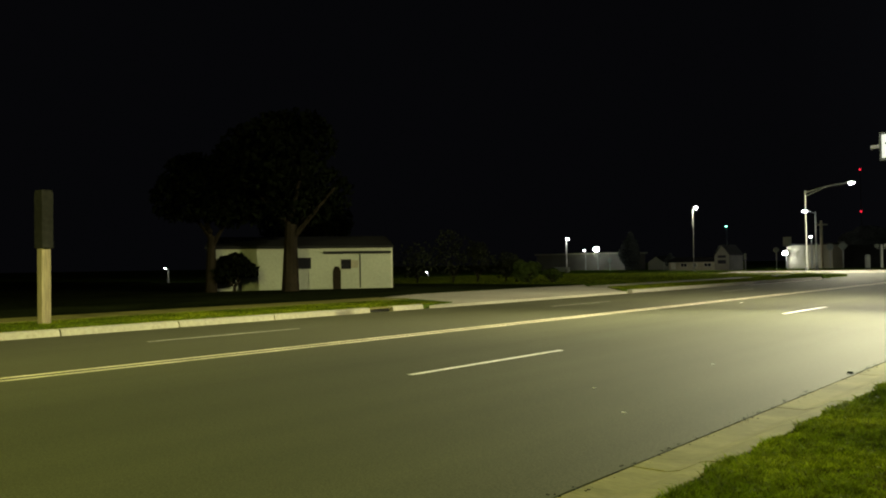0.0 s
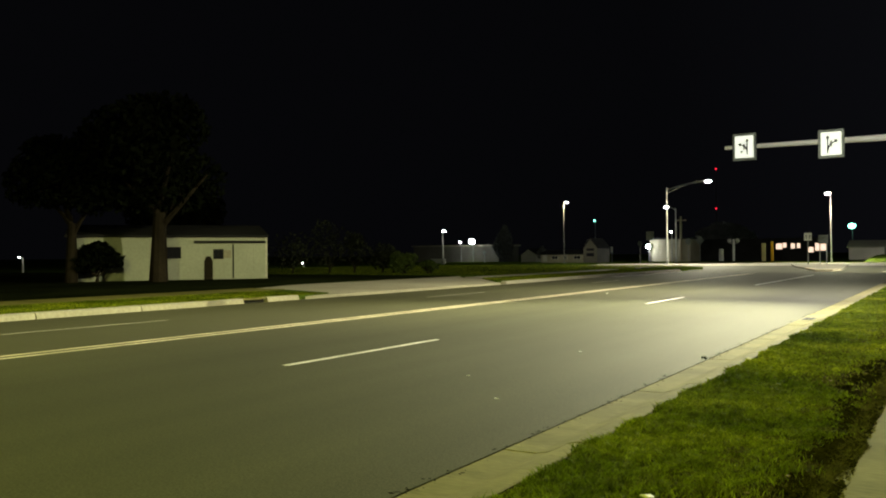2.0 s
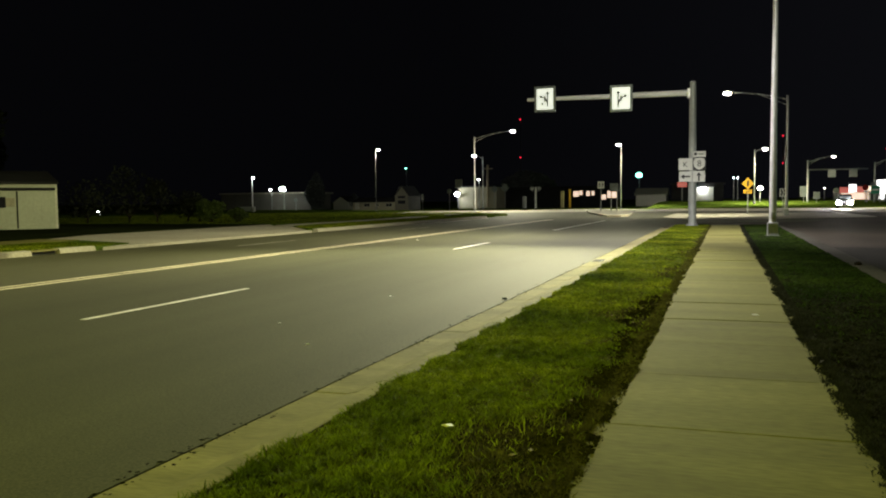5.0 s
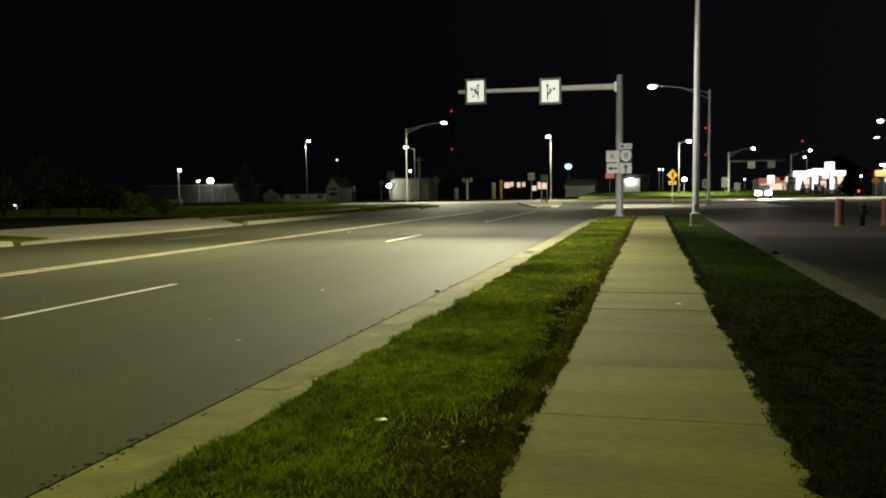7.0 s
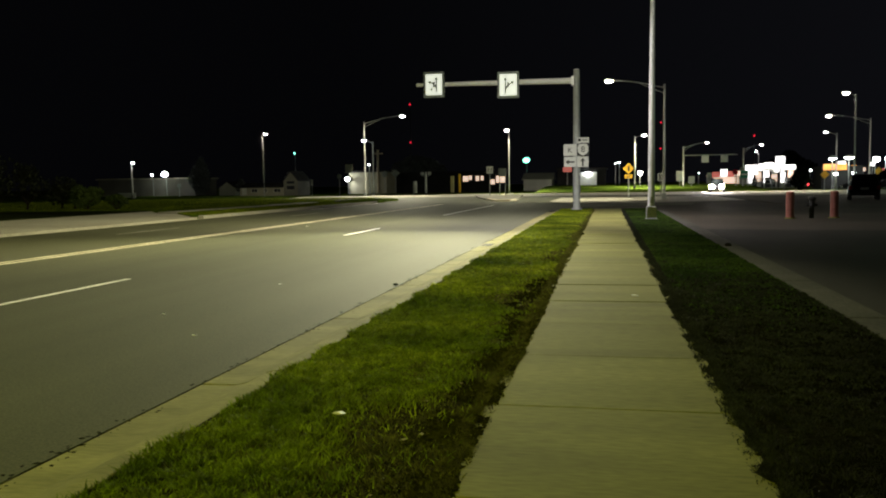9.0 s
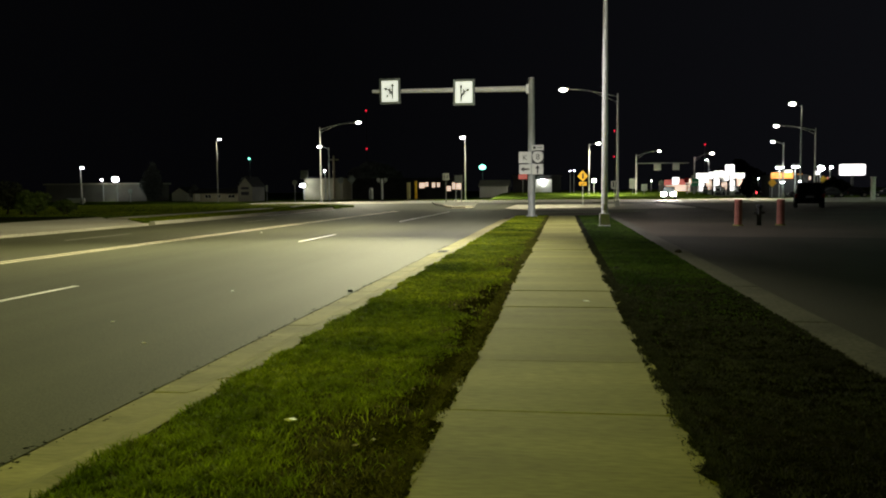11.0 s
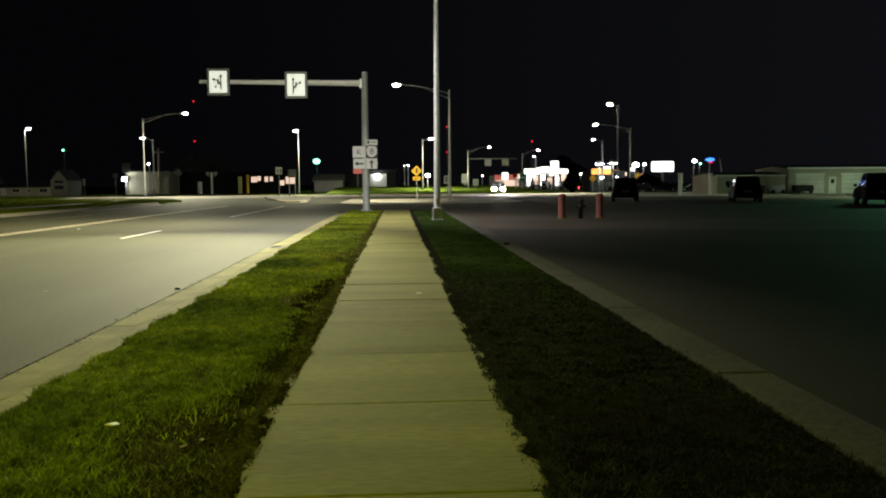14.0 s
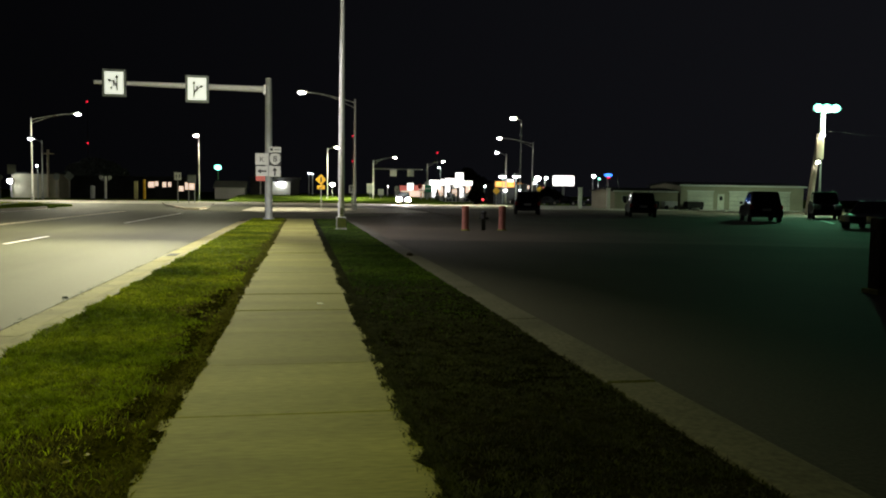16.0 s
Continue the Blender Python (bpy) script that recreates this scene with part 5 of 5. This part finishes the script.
blades("dry_verge_grass_far", -0.75, 0.92, 9, 42, 90000, 0.028, DEADGRASS, "dead brown grass along the sidewalk", dry_density, 12)
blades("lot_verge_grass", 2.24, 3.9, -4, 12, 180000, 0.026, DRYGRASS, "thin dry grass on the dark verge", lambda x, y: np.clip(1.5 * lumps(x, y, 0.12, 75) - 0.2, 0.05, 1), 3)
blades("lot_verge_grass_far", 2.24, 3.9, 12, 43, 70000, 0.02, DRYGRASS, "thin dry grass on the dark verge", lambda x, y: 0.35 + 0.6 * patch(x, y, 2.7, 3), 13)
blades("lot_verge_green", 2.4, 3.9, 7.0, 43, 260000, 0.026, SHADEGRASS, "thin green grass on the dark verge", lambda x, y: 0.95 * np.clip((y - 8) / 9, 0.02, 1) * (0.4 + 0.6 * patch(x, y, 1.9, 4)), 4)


def ragged(y, rr):
    """How far soil and grass creep over the slab edge at each y."""
    out = np.full(len(y), 0.004)
    for step, amp, power in ((1.7, 0.06, 1.5), (0.5, 0.1, 2.6), (0.17, 0.1, 2.4), (0.07, 0.04, 1.6), (0.03, 0.015, 1.0)):
        knots = np.arange(-6, 46, step)
        out += amp * np.interp(y, knots, rr.rand(len(knots)) ** power)
    return np.maximum(0.9 * out - 0.05, 0.003)


def tufts(name, at_x, inward, y0, y1, n, label, seed, soil, grass):
    """Grass creeping over the sidewalk's edge in uneven tongues, on a thin crust of soil."""
    ys = np.arange(y0, y1, 0.025)
    reach = ragged(ys, np.random.RandomState(seed))
    rows = []
    for f, z in ((None, 0.002), (0.0, 0.01), (0.7, 0.009), (1.0, 0.0015)):
        x = np.full(len(ys), at_x - inward * 0.06) if f is None else at_x + inward * reach * f
        rows.append(np.stack([x, ys, np.full(len(ys), z)], 1))
    m = len(ys)
    quads = [(r * m + k, r * m + k + 1, (r + 1) * m + k + 1, (r + 1) * m + k) for r in range(3) for k in range(m - 1)]
    me = bpy.data.meshes.new("edge_soil")
    me.from_pydata(np.concatenate(rows).tolist(), [], quads if inward < 0 else [q[::-1] for q in quads])
    me.materials.append(soil)
    tagged(new("edge_soil", me), "crust of dark soil over the sidewalk edge", "soil", kind="stuff")
    rr = np.random.RandomState(seed + 100)
    y = rr.uniform(y0, y1, n)
    reach = ragged(y, np.random.RandomState(seed))
    x = at_x + inward * (rr.rand(n) * (reach + 0.06) - 0.05)
    h = 0.01 + 0.026 * rr.rand(n)
    b = rr.rand(n) * 2 * math.pi
    a = rr.rand(n) * 2 * math.pi
    w = 0.0035 * np.clip((y + 2) / 8, 1, 3)
    base = np.stack([x, y, np.full(n, 0.002)], 1)
    side = np.stack([np.cos(a) * w, np.sin(a) * w, np.zeros(n)], 1)
    tip = base + np.stack([np.cos(b) * 0.025, np.sin(b) * 0.025, h], 1)
    v = np.stack([base - side, base + side, tip], 1).reshape(-1, 3)
    me = bpy.data.meshes.new(name)
    me.from_pydata(v.tolist(), [], np.arange(3 * n).reshape(-1, 3).tolist())
    me.materials.append(grass)
    return tagged(new(name, me), label, "grass", kind="stuff")


tufts("edge_grass", 0.82, 1, -4, 42, 80000, "dry grass creeping over the sidewalk edge", 5, SOIL, DEADGRASS)
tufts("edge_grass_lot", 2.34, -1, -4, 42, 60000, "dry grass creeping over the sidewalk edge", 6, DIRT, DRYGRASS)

def scatter(name, n, x0, x1, y0, y1, size, shape, material, label, category, seed, keep=None, z=0.004):
    """Small lumps strewn over the ground, each an uneven octahedron."""
    rr = np.random.RandomState(seed)
    x, y = rr.uniform(x0, x1, n), rr.uniform(y0, y1, n)
    if keep is not None:
        k = rr.rand(n) < keep(x, y)
        x, y = x[k], y[k]
    m = len(x)
    a = rr.rand(m) * 2 * math.pi
    s = size * (0.4 + 1.1 * rr.rand(m) ** 2)
    v = []
    for ux, uy, uz in ((1, 0, 0), (0, 1, 0), (-1, 0, 0), (0, -1, 0), (0, 0, 1), (0, 0, -1)):
        j = 0.7 + 0.6 * rr.rand(m)
        px, py = ux * shape[0] * s * j, uy * shape[1] * s * j
        v.append(np.stack([x + px * np.cos(a) - py * np.sin(a), y + px * np.sin(a) + py * np.cos(a), z + (uz + 0.3) * shape[2] * s * j], 1))
    v = np.stack(v, 1).reshape(-1, 3)
    faces = [(6 * k + p, 6 * k + q, 6 * k + e) for k in range(m) for p, q, e in ((0, 1, 4), (1, 2, 4), (2, 3, 4), (3, 0, 4), (1, 0, 5), (2, 1, 5), (3, 2, 5), (0, 3, 5))]
    me = bpy.data.meshes.new(name)
    me.from_pydata(v.tolist(), [], faces)
    me.materials.append(material)
    return tagged(new(name, me), label, category, kind="stuff")


scatter("soil_clods", 22000, 0.35, 0.9, 1, 13, 0.018, (1.2, 1.0, 0.7), SOIL, "dark clods of bare soil beside the sidewalk", "soil", 41, worn)
scatter("dead_leaves", 500, 0.2, 0.88, 2, 11, 0.016, (1.5, 0.7, 0.25), WOOD, "small dry leaves and twigs on the worn turf", "leaves", 42, lambda x, y: 0.05 + 0.6 * worn(x, y))
scatter("verge_clods", 2500, 2.3, 3.85, 1, 12, 0.018, (1.2, 1.0, 0.5), DIRT, "dark clods and thatch on the dry verge", "soil", 43)

scatter("pale_specks", 70, -0.6, 0.7, 2, 16, 0.006, (1.4, 0.8, 0.3), LITTER, "tiny pale specks in the grass", "petals", 44)
scatter("gutter_grit", 900, -1.56, -1.4, 1, 22, 0.012, (1.5, 1.0, 0.3), DIRT, "dark grit and leaf scraps along the gutter edge", "grit", 45, lambda x, y: np.clip(2 * lumps(x, y, 0.5, 63) - 0.5, 0.05, 1), RZ)

# kerb weeds and litter
part("weeds", ball((0, 0, 0.03), 0.1, 2, (0.7, 1.4, 0.5)), BARK, lot_drain)
leafy("kerb_weeds", (-1.47, 11.72, RZ), 0.05, 0.035, 0.0, 70, SHADELEAF, "tuft of dark weeds in the gutter joint", 0.018, seed=20, category="weeds")
for x, y, z, s in ((0.015, 4.78, 0.015, 0.03), (-3.62, 9.0, RZ, 0.018), (-2.56, 7.77, RZ, 0.018), (-3.38, 11.94, RZ, 0.018), (1.9, 10.2, 0.0, 0.03), (-9.5, 29.1, RZ, 0.04)):
    l = thing("litter", (x, y, z), "small scrap of pale litter", "litter", "scraps of litter")
    bm = ball((0, 0, s * 0.4), s, 1, (1.6, 0.8, 0.25))
    for v in bm.verts:
        v.co += Vector((rnd.uniform(-1, 1), rnd.uniform(-1, 1), rnd.uniform(-0.3, 0.3))) * s * 0.4
    part("scrap", bm, LITTER, l)
